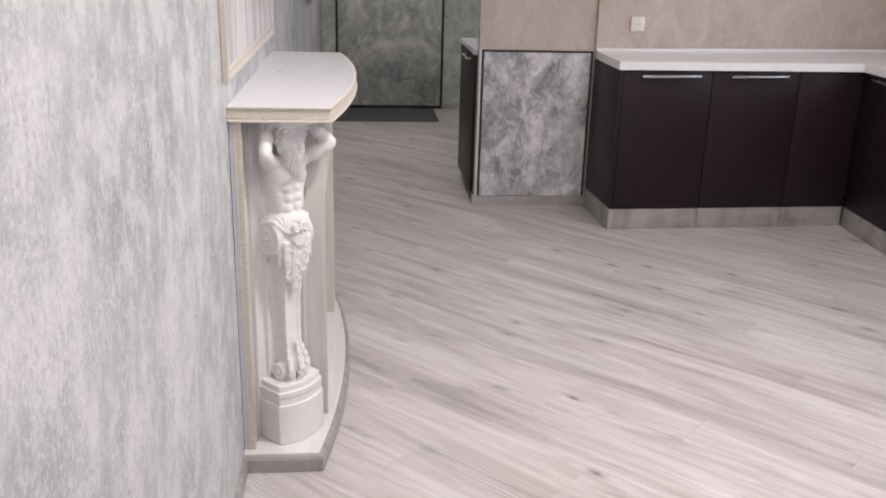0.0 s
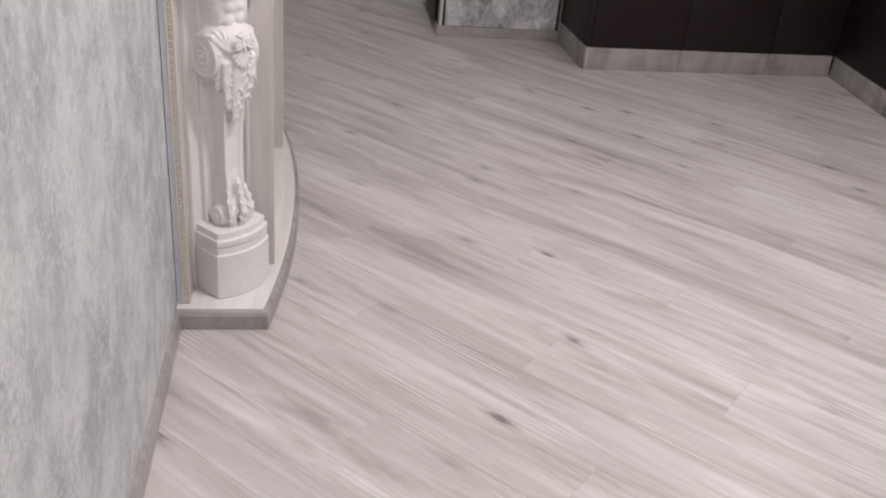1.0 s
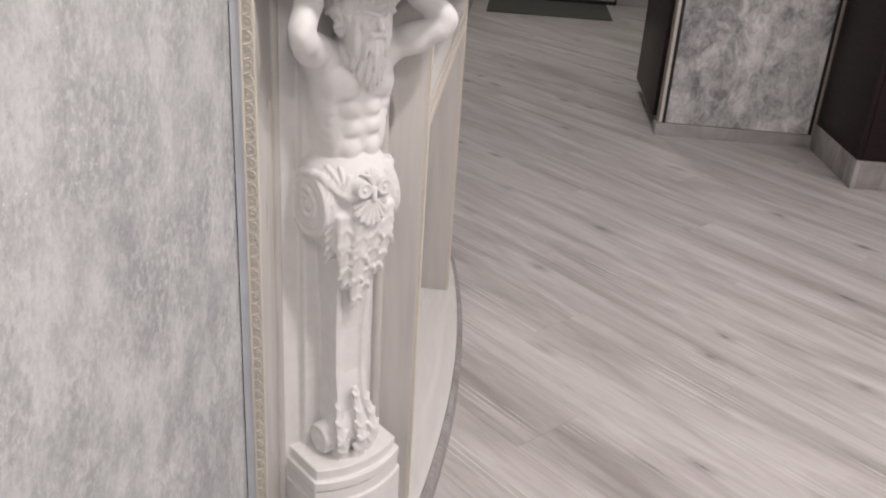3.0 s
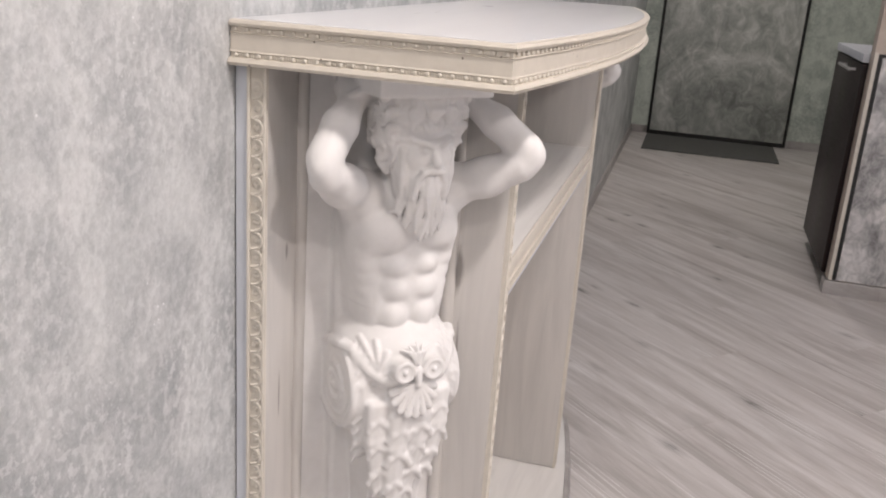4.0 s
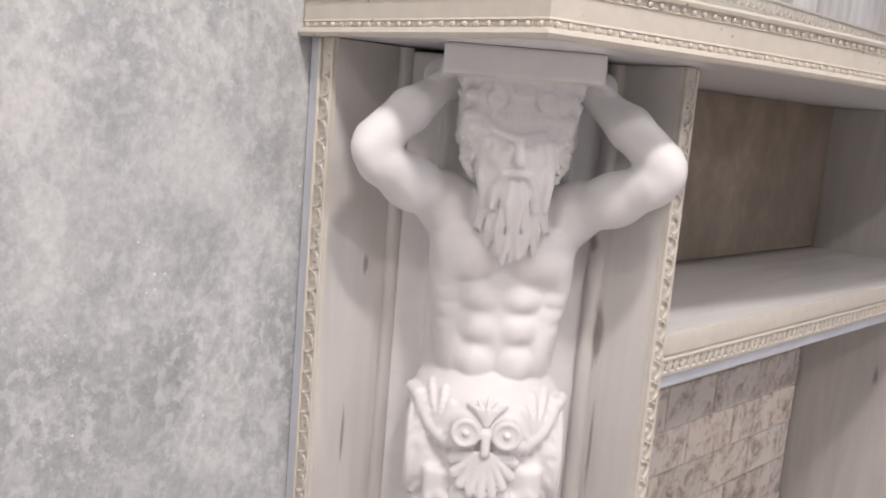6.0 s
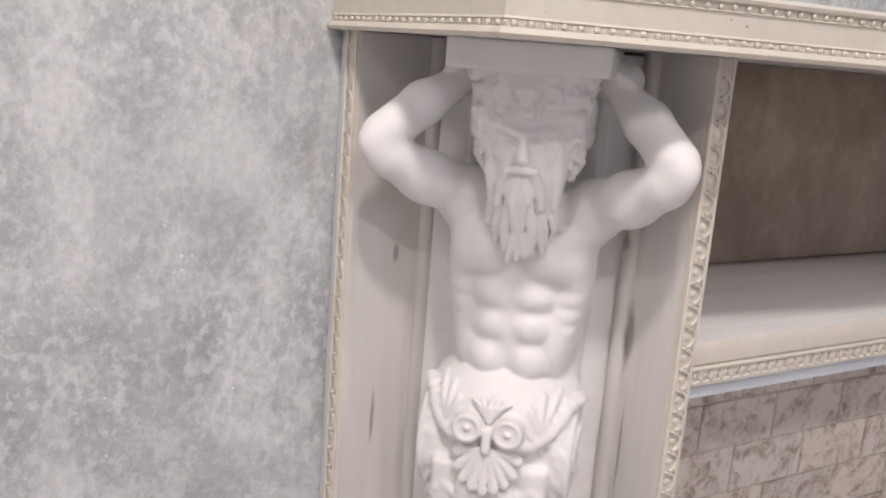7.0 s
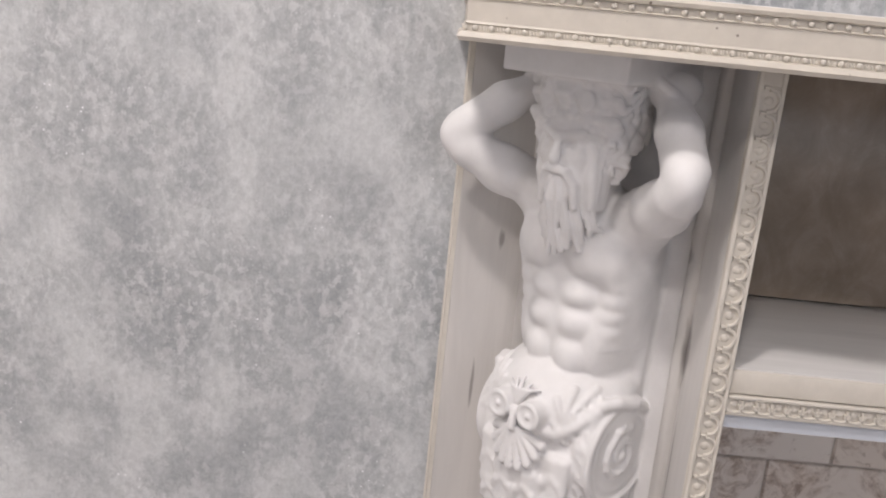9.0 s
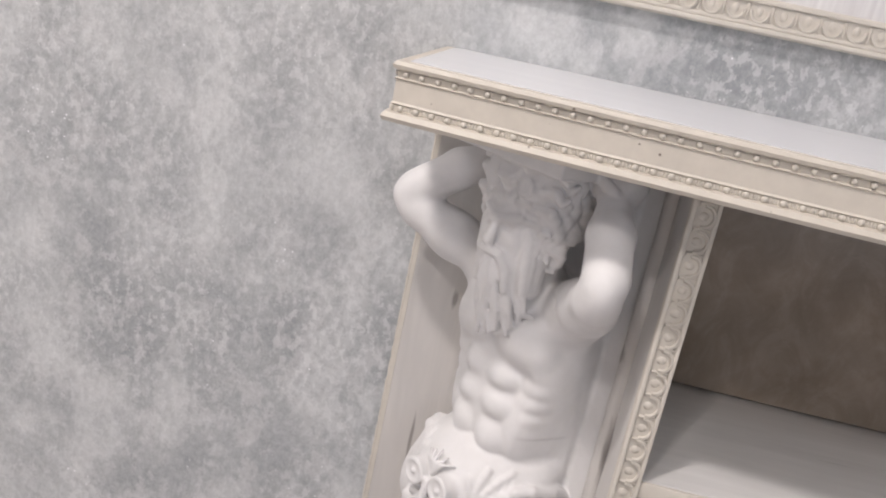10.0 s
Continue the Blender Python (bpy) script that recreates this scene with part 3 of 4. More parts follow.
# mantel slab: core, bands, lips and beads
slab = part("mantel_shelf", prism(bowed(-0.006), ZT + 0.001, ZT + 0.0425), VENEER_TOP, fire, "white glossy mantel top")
part("mantel_band", sweep(bowed(-0.0055), [(0, ZT), (0.010, ZT), (0.012, ZT + 0.003), (0.010, ZT + 0.0065), (0.0055, ZT + 0.0075), (0.0055, ZT + 0.0115), (0.007, ZT + 0.0125),
     (0.006, ZT + 0.014), (0.006, ZT + 0.029), (0.0075, ZT + 0.0300), (0.0055, ZT + 0.031), (0.0055, ZT + 0.0355), (0.009, ZT + 0.0365), (0.0100, ZT + 0.039), (0.008, ZT + 0.0415), (0.0, ZT + 0.0422)]), CREAM, fire, "cream cast moulding", smooth=25)


def along(path, step):
    """Points and directions at even steps along a path, clear of its corners."""
    out = []
    for p, q in zip(path, path[1:]):
        p, q = Vector(p), Vector(q)
        out.append((p, q))
    pts, carry = [], step / 2
    for p, q in out:
        length = (q - p).length
        s = carry
        while s < length:
            pts.append((p + (q - p) * (s / length), (q - p).normalized()))
            s += step
        carry = s - length
    return pts


def bead_row(z, step, small):
    verts, faces = [], []
    for p, d in along(bowed(0.0), step):
        o = Vector((d.y, -d.x))
        bits = [ball((p.x + o.x * 0.0008, p.y + o.y * 0.0008, z), 0.0023, 8, 6)]
        if small:
            for k in (-1, 0, 1):
                e = p + d * (step / 2 + k * 0.0022)
                bits.append(ball((e.x, e.y, z), 0.0015, 6, 5, (0.6, 0.6, 1.25)))
        for b in bits:
            b.verts.index_update()
            k = len(verts)
            verts += [tuple(v.co) for v in b.verts]
            faces += [[k + v.index for v in f.verts] for f in b.faces]
            b.free()
    me = bpy.data.meshes.new("bead_moulding")
    me.from_pydata(verts, [], faces)
    me.materials.append(CREAM_FINE)
    shade(me, 60)
    return me


part("bead_moulding", bead_row(ZT + 0.0095, 0.0118, True), None, fire, "row of cream beads and reels")
part("bead_moulding", bead_row(ZT + 0.0332, 0.0118, False), None, fire, "row of cream beads")


# ---- statues: a bearded bearer figure carved as one solid, by blending simple forms ----
class Carving:
    """A solid on a grid of cells: u across, v forward, z up."""

    def __init__(self, lo, hi, cell):
        self.lo, self.cell = np.array(lo), cell
        self.n = [int((b - a) / cell) + 1 for a, b in zip(lo, hi)]
        self.f = np.full(self.n, 0.05, np.float32)
        self.axes = [a + cell * np.arange(k) for a, k in zip(lo, self.n)]

    def near(self, lo, hi):
        cut, grids = [], []
        for i in range(3):
            a = max(0, int((lo[i] - self.lo[i]) / self.cell))
            b = min(self.n[i], int((hi[i] - self.lo[i]) / self.cell) + 2)
            cut.append(slice(a, max(a, b)))
            shape = [1, 1, 1]
            shape[i] = -1
            grids.append(self.axes[i][cut[-1]].reshape(shape))
        return tuple(cut), grids

    def put(self, cut, d, k, cutting):
        f = self.f[cut]
        if cutting:
            h = np.maximum(k - np.abs(f + d), 0) / k
            self.f[cut] = np.maximum(f, -d) + h * h * k / 4
        else:
            h = np.maximum(k - np.abs(f - d), 0) / k
            self.f[cut] = np.minimum(f, d) - h * h * k / 4

    def egg(self, c, r, k=0.008, cutting=False):
        m = k + 0.006
        cut, (u, v, z) = self.near([c[i] - r[i] - m for i in range(3)], [c[i] + r[i] + m for i in range(3)])
        q = np.sqrt(((u - c[0]) / r[0]) ** 2 + ((v - c[1]) / r[1]) ** 2 + ((z - c[2]) / r[2]) ** 2)
        self.put(cut, (q - 1) * min(r), k, cutting)

    def rod(self, a, b, ra, rb, k=0.006, cutting=False):
        m, r = k + 0.006, max(ra, rb)
        cut, g = self.near([min(a[i], b[i]) - r - m for i in range(3)], [max(a[i], b[i]) + r + m for i in range(3)])
        ab = [b[i] - a[i] for i in range(3)]
        t = np.clip(sum((g[i] - a[i]) * ab[i] for i in range(3)) / sum(x * x for x in ab), 0, 1)
        d = np.sqrt(sum((g[i] - a[i] - t * ab[i]) ** 2 for i in range(3)))
        self.put(cut, d - (ra + (rb - ra) * t), k, cutting)

    def chain(self, pts, r0, r1, k=0.004, cutting=False):
        n = len(pts) - 1
        for i in range(n):
            self.rod(pts[i], pts[i + 1], r0 + (r1 - r0) * i / n, r0 + (r1 - r0) * (i + 1) / n, k, cutting)

    def block(self, lo, hi, r=0.003, k=0.003):
        m = k + 0.006
        cut, g = self.near([x - m for x in lo], [x + m for x in hi])
        q = [np.abs(g[i] - (lo[i] + hi[i]) / 2) - (hi[i] - lo[i]) / 2 + r for i in range(3)]
        out = np.sqrt(sum(np.maximum(x, 0) ** 2 for x in q))
        self.put(cut, out + np.minimum(np.maximum(np.maximum(q[0], q[1]), q[2]), 0) - r, k, False)

    def ring(self, c, big, r, axis=1, k=0.003):
        m = big + r + k + 0.006
        cut, g = self.near([x - m for x in c], [x + m for x in c])
        p = [g[i] - c[i] for i in range(3)]
        flat = [p[i] for i in range(3) if i != axis]
        d = np.sqrt((np.sqrt(flat[0] ** 2 + flat[1] ** 2) - big) ** 2 + p[axis] ** 2) - r
        self.put(cut, d, k, False)

    def disc(self, c, big, half, axis=0, k=0.004):
        m = big + k + 0.006
        cut, g = self.near([x - m for x in c], [x + m for x in c])
        p = [g[i] - c[i] for i in range(3)]
        flat = [p[i] for i in range(3) if i != axis]
        a, b = np.sqrt(flat[0] ** 2 + flat[1] ** 2) - big + 0.003, np.abs(p[axis]) - half + 0.003
        d = np.sqrt(np.maximum(a, 0) ** 2 + np.maximum(b, 0) ** 2) + np.minimum(np.maximum(a, b), 0) - 0.003
        self.put(cut, d, k, False)

    def field(self, lo, hi, fn, k=0.004):
        cut, g = self.near(lo, hi)
        self.put(cut, fn(*g) + 0 * (g[0] + g[1] + g[2]), k, False)

    def mesh(self, name):
        """The skin of the solid, one point in each cell that the surface crosses."""
        f = self.f
        s = f < 0
        nx, ny, nz = (k - 1 for k in f.shape)
        total, count = np.zeros((nx, ny, nz, 3), np.float32), np.zeros((nx, ny, nz), np.float32)
        corners = [(a, b, c) for a in (0, 1) for b in (0, 1) for c in (0, 1)]
        for p in corners:
            for ax in range(3):
                if p[ax]:
                    continue
                q = list(p)
                q[ax] = 1
                A = f[p[0]:p[0] + nx, p[1]:p[1] + ny, p[2]:p[2] + nz]
                B = f[q[0]:q[0] + nx, q[1]:q[1] + ny, q[2]:q[2] + nz]
                hit = (A < 0) != (B < 0)
                t = np.where(hit, A / np.where(hit, A - B, 1), 0)
                for i in range(3):
                    total[..., i] += hit * (p[i] + (t if i == ax else 0))
                count += hit
        has = count > 0
        ids = np.full(has.shape, -1, np.int64)
        ids[has] = np.arange(has.sum())
        base = np.argwhere(has)
        co = (base + total[has] / count[has][:, None]) * self.cell + self.lo
        faces = []
        for ax in range(3):
            o1, o2 = [i for i in range(3) if i != ax]
            a = [slice(None)] * 3
            b = [slice(None)] * 3
            a[ax], b[ax] = slice(0, -1), slice(1, None)
            cross = s[tuple(a)] != s[tuple(b)]
            for e in (o1, o2):
                z = [slice(None)] * 3
                z[e] = slice(0, 1)
                cross[tuple(z)] = False
                z[e] = slice(-1, None)
                cross[tuple(z)] = False
            at = np.argwhere(cross)
            inside = s[tuple(a)][cross]
            quad = []
            for d1, d2 in ((-1, -1), (0, -1), (0, 0), (-1, 0)):
                w = at.copy()
                w[:, o1] += d1
                w[:, o2] += d2
                quad.append(ids[w[:, 0], w[:, 1], w[:, 2]])
            q = np.stack(quad, 1)
            flip = inside if ax != 1 else ~inside
            q[~flip] = q[~flip][:, ::-1]
            faces.append(q)
        q = np.concatenate(faces)
        q = q[(q >= 0).all(1)]
        me = bpy.data.meshes.new(name)
        me.from_pydata(co.tolist(), [], q.tolist())
        for p in me.polygons:
            p.use_smooth = True
        return me


def carve_bearer():
    c = Carving((-0.165, -0.020, 0.0), (0.165, 0.150, 1.008), 0.0017)
    B = -0.0565  # heights below are above the room's floor; the figure stands on the plinth
    rnd = random.Random(5)

    def P(u, v, z):
        return (u, v, z + B)

    def H(u, v, z):
        return P(u, v + 0.007, z)

    # backing and the flat pilaster behind the figure
    c.block(P(-0.094, -0.014, 0.057), P(0.094, 0.000, 1.055), 0.002)
    c.block(P(-0.060, -0.008, 0.057), P(0.060, 0.014, 1.04), 0.006, 0.006)
    # the block on his head
    c.block(P(-0.062, 0.0, 1.035), P(0.067, 0.110, 1.0588), 0.002)
    # trunk
    c.egg(P(0.002, 0.036, 0.885), (0.059, 0.040, 0.062), 0.014)
    c.egg(P(0.003, 0.036, 0.820), (0.047, 0.040, 0.070), 0.016)
    for s in (-1, 1):
        o = 0.003
        c.egg(P(o + s * 0.0245, 0.062, 0.8870), (0.0310, 0.0210, 0.0265), 0.0026)
        c.egg(P(o + s * 0.049, 0.036, 0.868), (0.014, 0.030, 0.046), 0.012)
        c.egg(P(o + s * 0.042, 0.022, 0.820), (0.014, 0.026, 0.050), 0.012)
        c.egg(P(o + s * 0.036, 0.046, 0.805), (0.014, 0.025, 0.034), 0.010)
        for z, h, v in ((0.8480, 0.0150, 0.0612), (0.8220, 0.0168, 0.0618), (0.7910, 0.0205, 0.0612)):
            c.egg(P(o + s * 0.0160, v, z), (0.0186, 0.0190, h), 0.0046)
        for i in range(4):
            c.egg(P(o + s * (0.0470 - 0.0020 * i), 0.0530, 0.864 - 0.0150 * i), (0.0110, 0.0110, 0.0080), 0.0045)
    c.rod(P(0.003, 0.0845, 0.905), P(0.003, 0.0830, 0.785), 0.0024, 0.0020, 0.005, True)
    # arms thrown up, elbows out, the fists at the block
    for s in (-1, 1):
        o, f = 0.005, 0.007
        c.egg(P(o + s * 0.056, 0.040, 0.925), (0.024, 0.026, 0.027), 0.016)
        c.rod(P(o + s * 0.058, 0.044, 0.926), P(o + s * 0.112, 0.088 + f, 0.959), 0.0225, 0.0190, 0.010)
        c.egg(P(o + s * 0.086, 0.068 + f / 2, 0.941), (0.024, 0.021, 0.0215), 0.010)
        c.egg(P(o + s * 0.1230, 0.098 + f, 0.970), (0.0125, 0.0125, 0.0140), 0.010)
        c.rod(P(o + s * 0.117, 0.090 + f, 0.977), P(o + s * 0.092, 0.070 + f / 2, 1.003), 0.0182, 0.0180, 0.006)
        c.rod(P(o + s * 0.092, 0.070 + f / 2, 1.003), P(o + s * 0.064, 0.046, 1.027), 0.0180, 0.0120, 0.006)
        c.egg(P(o + s * 0.062, 0.044, 1.030), (0.019, 0.018, 0.015), 0.006)
        c.egg(P(o + s * 0.070, 0.038, 1.036), (0.013, 0.015, 0.012), 0.008)
        for i in range(4):
            c.rod(P(o + s * 0.076, 0.034 + 0.009 * i, 1.030), P(o + s * 0.060, 0.038 + 0.009 * i, 1.040), 0.0050, 0.0045, 0.002)
    # head and hair
    c.rod(H(0.004, 0.040, 0.925), H(0.004, 0.055, 0.975), 0.026, 0.028, 0.008)
    c.egg(H(0.004, 0.056, 0.995), (0.037, 0.036, 0.044), 0.008)
    c.egg(H(0.004, 0.052, 1.012), (0.045, 0.038, 0.030), 0.006)
    c.egg(H(0.004, 0.064, 1.028), (0.042, 0.032, 0.018), 0.006)
    c.egg(H(0.004, 0.050, 0.990), (0.041, 0.030, 0.034), 0.006)
    c.egg(H(0.004, 0.078, 0.978), (0.0255, 0.0185, 0.034), 0.006)
    c.rod(H(0.005, 0.0960, 0.986), H(0.006, 0.1030, 0.9690), 0.0036, 0.0050, 0.003)
    for s in (-1, 1):
        c.rod(H(0.004 + s * 0.003, 0.0970, 0.9870), H(0.004 + s * 0.020, 0.0895, 0.9920), 0.0040, 0.0036, 0.003)
        c.egg(H(0.004 + s * 0.0108, 0.0950, 0.9815), (0.0060, 0.0042, 0.0034), 0.003, True)
        c.egg(H(0.004 + s * 0.0165, 0.086, 0.972), (0.008, 0.008, 0.009), 0.004)
        c.chain([H(0.005 + s * 0.002, 0.0990, 0.9605), H(0.005 + s * 0.010, 0.0965, 0.9585), H(0.005 + s * 0.016, 0.092, 0.947), H(0.005 + s * 0.018, 0.090, 0.930)], 0.0046, 0.0032, 0.002)
    for s in (-1, 1):
        for i in range(5):
            c.chain([H(0.004 + s * (0.026 + 0.001 * i), 0.082 - 0.005 * i, 0.978 - 0.003 * i), H(0.005 + s * (0.0275 + 0.001 * (i % 2)), 0.082 - 0.005 * i, 0.955), H(0.006 + s * 0.0255, 0.078 - 0.004 * i, 0.930)], 0.0056, 0.0036, 0.0010)
    c.rod(H(-0.002, 0.0995, 0.9548), H(0.012, 0.0995, 0.9548), 0.0017, 0.0017, 0.0015, True)
    # beard: a body with strands that fan out at the tip
    c.rod(H(0.005, 0.066, 0.955), H(0.006, 0.065, 0.910), 0.0285, 0.0225, 0.006)
    c.rod(H(0.006, 0.068, 0.915), H(0.006, 0.068, 0.900), 0.0220, 0.0170, 0.004)
    for i in range(-7, 8):
        u0, u1 = 0.005 + i * 0.0034, 0.006 + i * 0.0042
        tip = 0.886 + 0.0005 * i * i + rnd.uniform(-0.003, 0.003)
        out = 0.0935 - 0.00042 * i * i + (0.0022 if i % 2 else 0.0006)
        sway = 0.0028 * math.sin(1.9 * i)
        c.chain([H(u0, out, 0.951 + 0.0008 * abs(i)), H(u0 + sway, out + 0.001, 0.934), H(u1 - sway * 0.6, out - 0.003, 0.912), H(u1 + sway, out - 0.009, tip)], 0.0032, 0.0026, 0.0010)
    # wavy locks round the head, thick at the temples
    for s in (-1, 1):
        for i in range(60):
            a, z = radians(rnd.uniform(22, 130)), 1.036 - 0.00085 * i
            if z < 1.0 and a < radians(48):
                a += radians(30)
            w = 0.0445 - (0.006 if z < 0.965 else 0)
            u, v = s * w * math.sin(a), 0.052 + 0.037 * math.cos(a)
            lean, twist = rnd.uniform(-0.005, 0.005), rnd.uniform(-0.006, 0.006)
            c.chain([H(0.004 + u * 0.97, v - twist, z + 0.006), H(0.004 + u * 1.06, v, z), H(0.004 + u * 1.04, v + lean, z - 0.005)], 0.0056, 0.0040, 0.0008)
        c.egg(H(0.004 + s * 0.0200, 0.0855, 1.0180), (0.0098, 0.0085, 0.0098), 0.003)
        c.ring(H(0.004 + s * 0.0200, 0.0925, 1.0180), 0.0062, 0.0026, 1, 0.002)
    for i in range(5):
        c.chain([H(0.004, 0.088, 1.012), H(0.004 + 0.003 * (i - 2), 0.097, 1.022), H(0.004 + 0.0060 * (i - 2), 0.092, 1.036 - 0.001 * abs(i - 2))], 0.0046, 0.0026, 0.002)
    for s in (-1, 1):
        for i in range(9):
            z = 1.034 - 0.0055 * i
            flare = 0.053 - 0.0014 * i + rnd.uniform(-0.003, 0.002)
            v = 0.070 - 0.006 * (i % 3)
            c.chain([H(0.004 + s * 0.030, v + 0.010, z + 0.003), H(0.004 + s * 0.042, v + 0.010, z + 0.002), H(0.004 + s * (flare - 0.004), v + 0.006, z - 0.005), H(0.004 + s * flare, v + 0.003, z - 0.001)], 0.0062, 0.0026, 0.0010)
    for s in (-1, 1):
        for i in range(7):
            z = 1.016 - 0.0075 * i
            c.chain([H(0.004 + s * (0.014 + 0.002 * i), 0.090 - 0.0015 * i, z + 0.004), H(0.004 + s * 0.032, 0.083 - 0.002 * i, z + 0.003), H(0.004 + s * 0.0435, 0.070 - 0.002 * i, z - 0.004), H(0.004 + s * (0.046 - 0.001 * i), 0.056, z - 0.011), H(0.004 + s * (0.041 - 0.001 * i), 0.060, z - 0.018)], 0.0046, 0.0030, 0.0007)
    # flame-shaped locks: swept up off the brow, and falling past the temples into the beard
    for i in range(-6, 7):
        u = 0.0042 * i
        c.chain([H(0.004 + u * 0.8, 0.0915 - 0.00045 * i * i, 0.9985), H(0.004 + u + 0.002 * math.sin(2.3 * i), 0.0945 - 0.00045 * i * i, 1.0050), H(0.004 + u * 1.25, 0.0895 - 0.00045 * i * i, 1.0125 + rnd.uniform(-0.001, 0.002))], 0.0024, 0.0034, 0.0010)
    for s in (-1, 1):
        for i in range(10):
            top = 1.006 - 0.0036 * i
            v = 0.074 - 0.0045 * (i % 5)
            flare = 0.0375 + rnd.uniform(-0.001, 0.003) - 0.00045 * i
            c.chain([H(0.004 + s * 0.034, v, top + 0.006), H(0.004 + s * flare, v + 0.002, top - 0.004), H(0.004 + s * (flare - 0.004), v + 0.001, top - 0.013), H(0.004 + s * (flare + rnd.uniform(-0.002, 0.005)), v + 0.003, top - 0.021)], 0.0058, 0.0022, 0.0009)
    # smooth cloth drawn tight over belly and hips
    c.egg(P(0, 0.038, 0.737), (0.068, 0.068, 0.054), 0.0014)
    c.egg(P(0, 0.030, 0.762), (0.064, 0.044, 0.024), 0.006)
    c.block(P(-0.050, 0.0, 0.640), P(0.050, 0.078, 0.745), 0.012, 0.010)

    def hip(u, z):
        q = 1 - (u / 0.068) ** 2 - ((z - 0.737) / 0.054) ** 2
        return 0.038 + 0.068 * math.sqrt(max(q, 0.04))

    def emboss(pts, r0, r1, k=0.0014):
        """A low ridge along points given across and up, lying on the cloth."""
        line = []
        for (u0, z0), (u1, z1) in zip(pts, pts[1:]):
            for t in (0, 0.33, 0.67):
                u, z = u0 + (u1 - u0) * t, z0 + (z1 - z0) * t
                line.append(P(u, hip(u, z) - 0.0008, z))
        line.append(P(pts[-1][0], hip(*pts[-1]) - 0.0008, pts[-1][1]))
        c.chain(line, r0, r1, k)

    def leaf(path, width, lobes=5, taper=0.6, lift=0.003, soft=0.0014):
        """An acanthus leaf: a full blade with a raised rib and rounded lobes along both edges."""
        pts = [Vector(p) for p in path]
        n = len(pts) - 1
        w1 = width * taper
        for e in (-0.40, 0, 0.40):
            line = []
            for k, p in enumerate(pts):
                d = (pts[min(k + 1, n)] - pts[max(k - 1, 0)]).normalized()
                side = d.cross(Vector((0, 1, 0))).normalized()
                line.append(P(*(p + side * (e * (width + (w1 - width) * k / n)) - Vector((0, 0.003 + 0.004 * abs(e), 0)))))
            c.chain(line, width * 0.36, w1 * 0.30, 0.004)
        c.chain([P(*p) for p in pts], 0.0022, 0.0014, 0.0012)
        for i in range(lobes):
            t = n * (i + 0.5) / lobes
            k = min(n - 1, int(t))
            p = pts[k].lerp(pts[k + 1], t - k)
            d = (pts[k + 1] - pts[k]).normalized()
            side = d.cross(Vector((0, 1, 0))).normalized()
            for e in (-1, 1):
                w = (width + (w1 - width) * i / lobes) * rnd.uniform(0.72, 1.22)
                m1 = p + side * (e * w * 0.46) + d * (w * 0.35) + Vector((0, lift - 0.0035, 0))
                m2 = p + side * (e * w * 0.80) + d * (w * 0.95) + Vector((0, lift - 0.0050, 0))
                c.chain([P(*p), P(*m1), P(*m2)], w * 0.19, w * 0.17, soft)

    for s in (-1, 1):
        # acanthus leaf spread over the hip, in low relief
        for a, reach in ((20, 0.020), (46, 0.026), (72, 0.030), (98, 0.028), (124, 0.022)):
            a = radians(a)
            ca, sa = math.cos(a), math.sin(a)
            emboss([(s * 0.040, 0.738), (s * (0.042 + 0.5 * reach * ca), 0.739 + 0.5 * reach * sa), (s * (0.042 + 0.9 * reach * ca), 0.739 + reach * sa)], 0.0018, 0.0036)
        # the cloth's lower hem, rising from the shell to the top of the volute in rounded tips
        hem = [(s * 0.020, 0.728), (s * 0.034, 0.726), (s * 0.048, 0.736), (s * 0.057, 0.749), (s * 0.061, 0.754)]
        emboss(hem, 0.0050, 0.0050, 0.003)
        for i, (p, q) in enumerate(zip(hem, hem[1:])):
            for t in (0.25, 0.75):
                u, z = p[0] + (q[0] - p[0]) * t, p[1] + (q[1] - p[1]) * t
                emboss([(u - s * 0.006, z + 0.010), (u, z), (u + s * 0.003, z - 0.006 - 0.002 * (i % 2))], 0.0022, 0.0042)
        c.chain([P(s * 0.062, 0.066, 0.757), P(s * 0.067, 0.052, 0.758), P(s * 0.067, 0.024, 0.750)], 0.0054, 0.0050, 0.003)
        # rosettes
        c.disc(P(s * 0.0175 - 0.001, 0.104, 0.741), 0.0125, 0.009, 1, 0.004)
        c.ring(P(s * 0.0175 - 0.001, 0.1130, 0.741), 0.0105, 0.0026, 1, 0.0015)
        c.ring(P(s * 0.0175 - 0.001, 0.1125, 0.741), 0.0062, 0.0016, 1, 0.0010)
        c.egg(P(s * 0.0175 - 0.001, 0.1130, 0.741), (0.0034, 0.0036, 0.0034), 0.001)
        # side volutes with two raised rims and a leafy curl
        c.disc(P(s * 0.050, 0.034, 0.705), 0.052, 0.016, 0, 0.004)
        c.ring(P(s * 0.0645, 0.034, 0.705), 0.0485, 0.0044, 0, 0.0015)
        c.ring(P(s * 0.0645, 0.034, 0.705), 0.0375, 0.0026, 0, 0.0012)
        spiral = []
        for i in range(22):
            a, r = radians(110 - 27 * i), 0.026 * (1 - i / 26)
            spiral.append(P(s * 0.0655, 0.034 + r * math.cos(a), 0.703 + r * math.sin(a)))
        c.chain(spiral, 0.0046, 0.0030, 0.0012)
        c.egg(P(s * 0.0650, 0.034, 0.702), (0.006, 0.0080, 0.0080), 0.001)
        c.chain([P(s * 0.065, 0.050, 0.716), P(s * 0.068, 0.046, 0.728), P(s * 0.068, 0.036, 0.732)], 0.0052, 0.0026, 0.001)
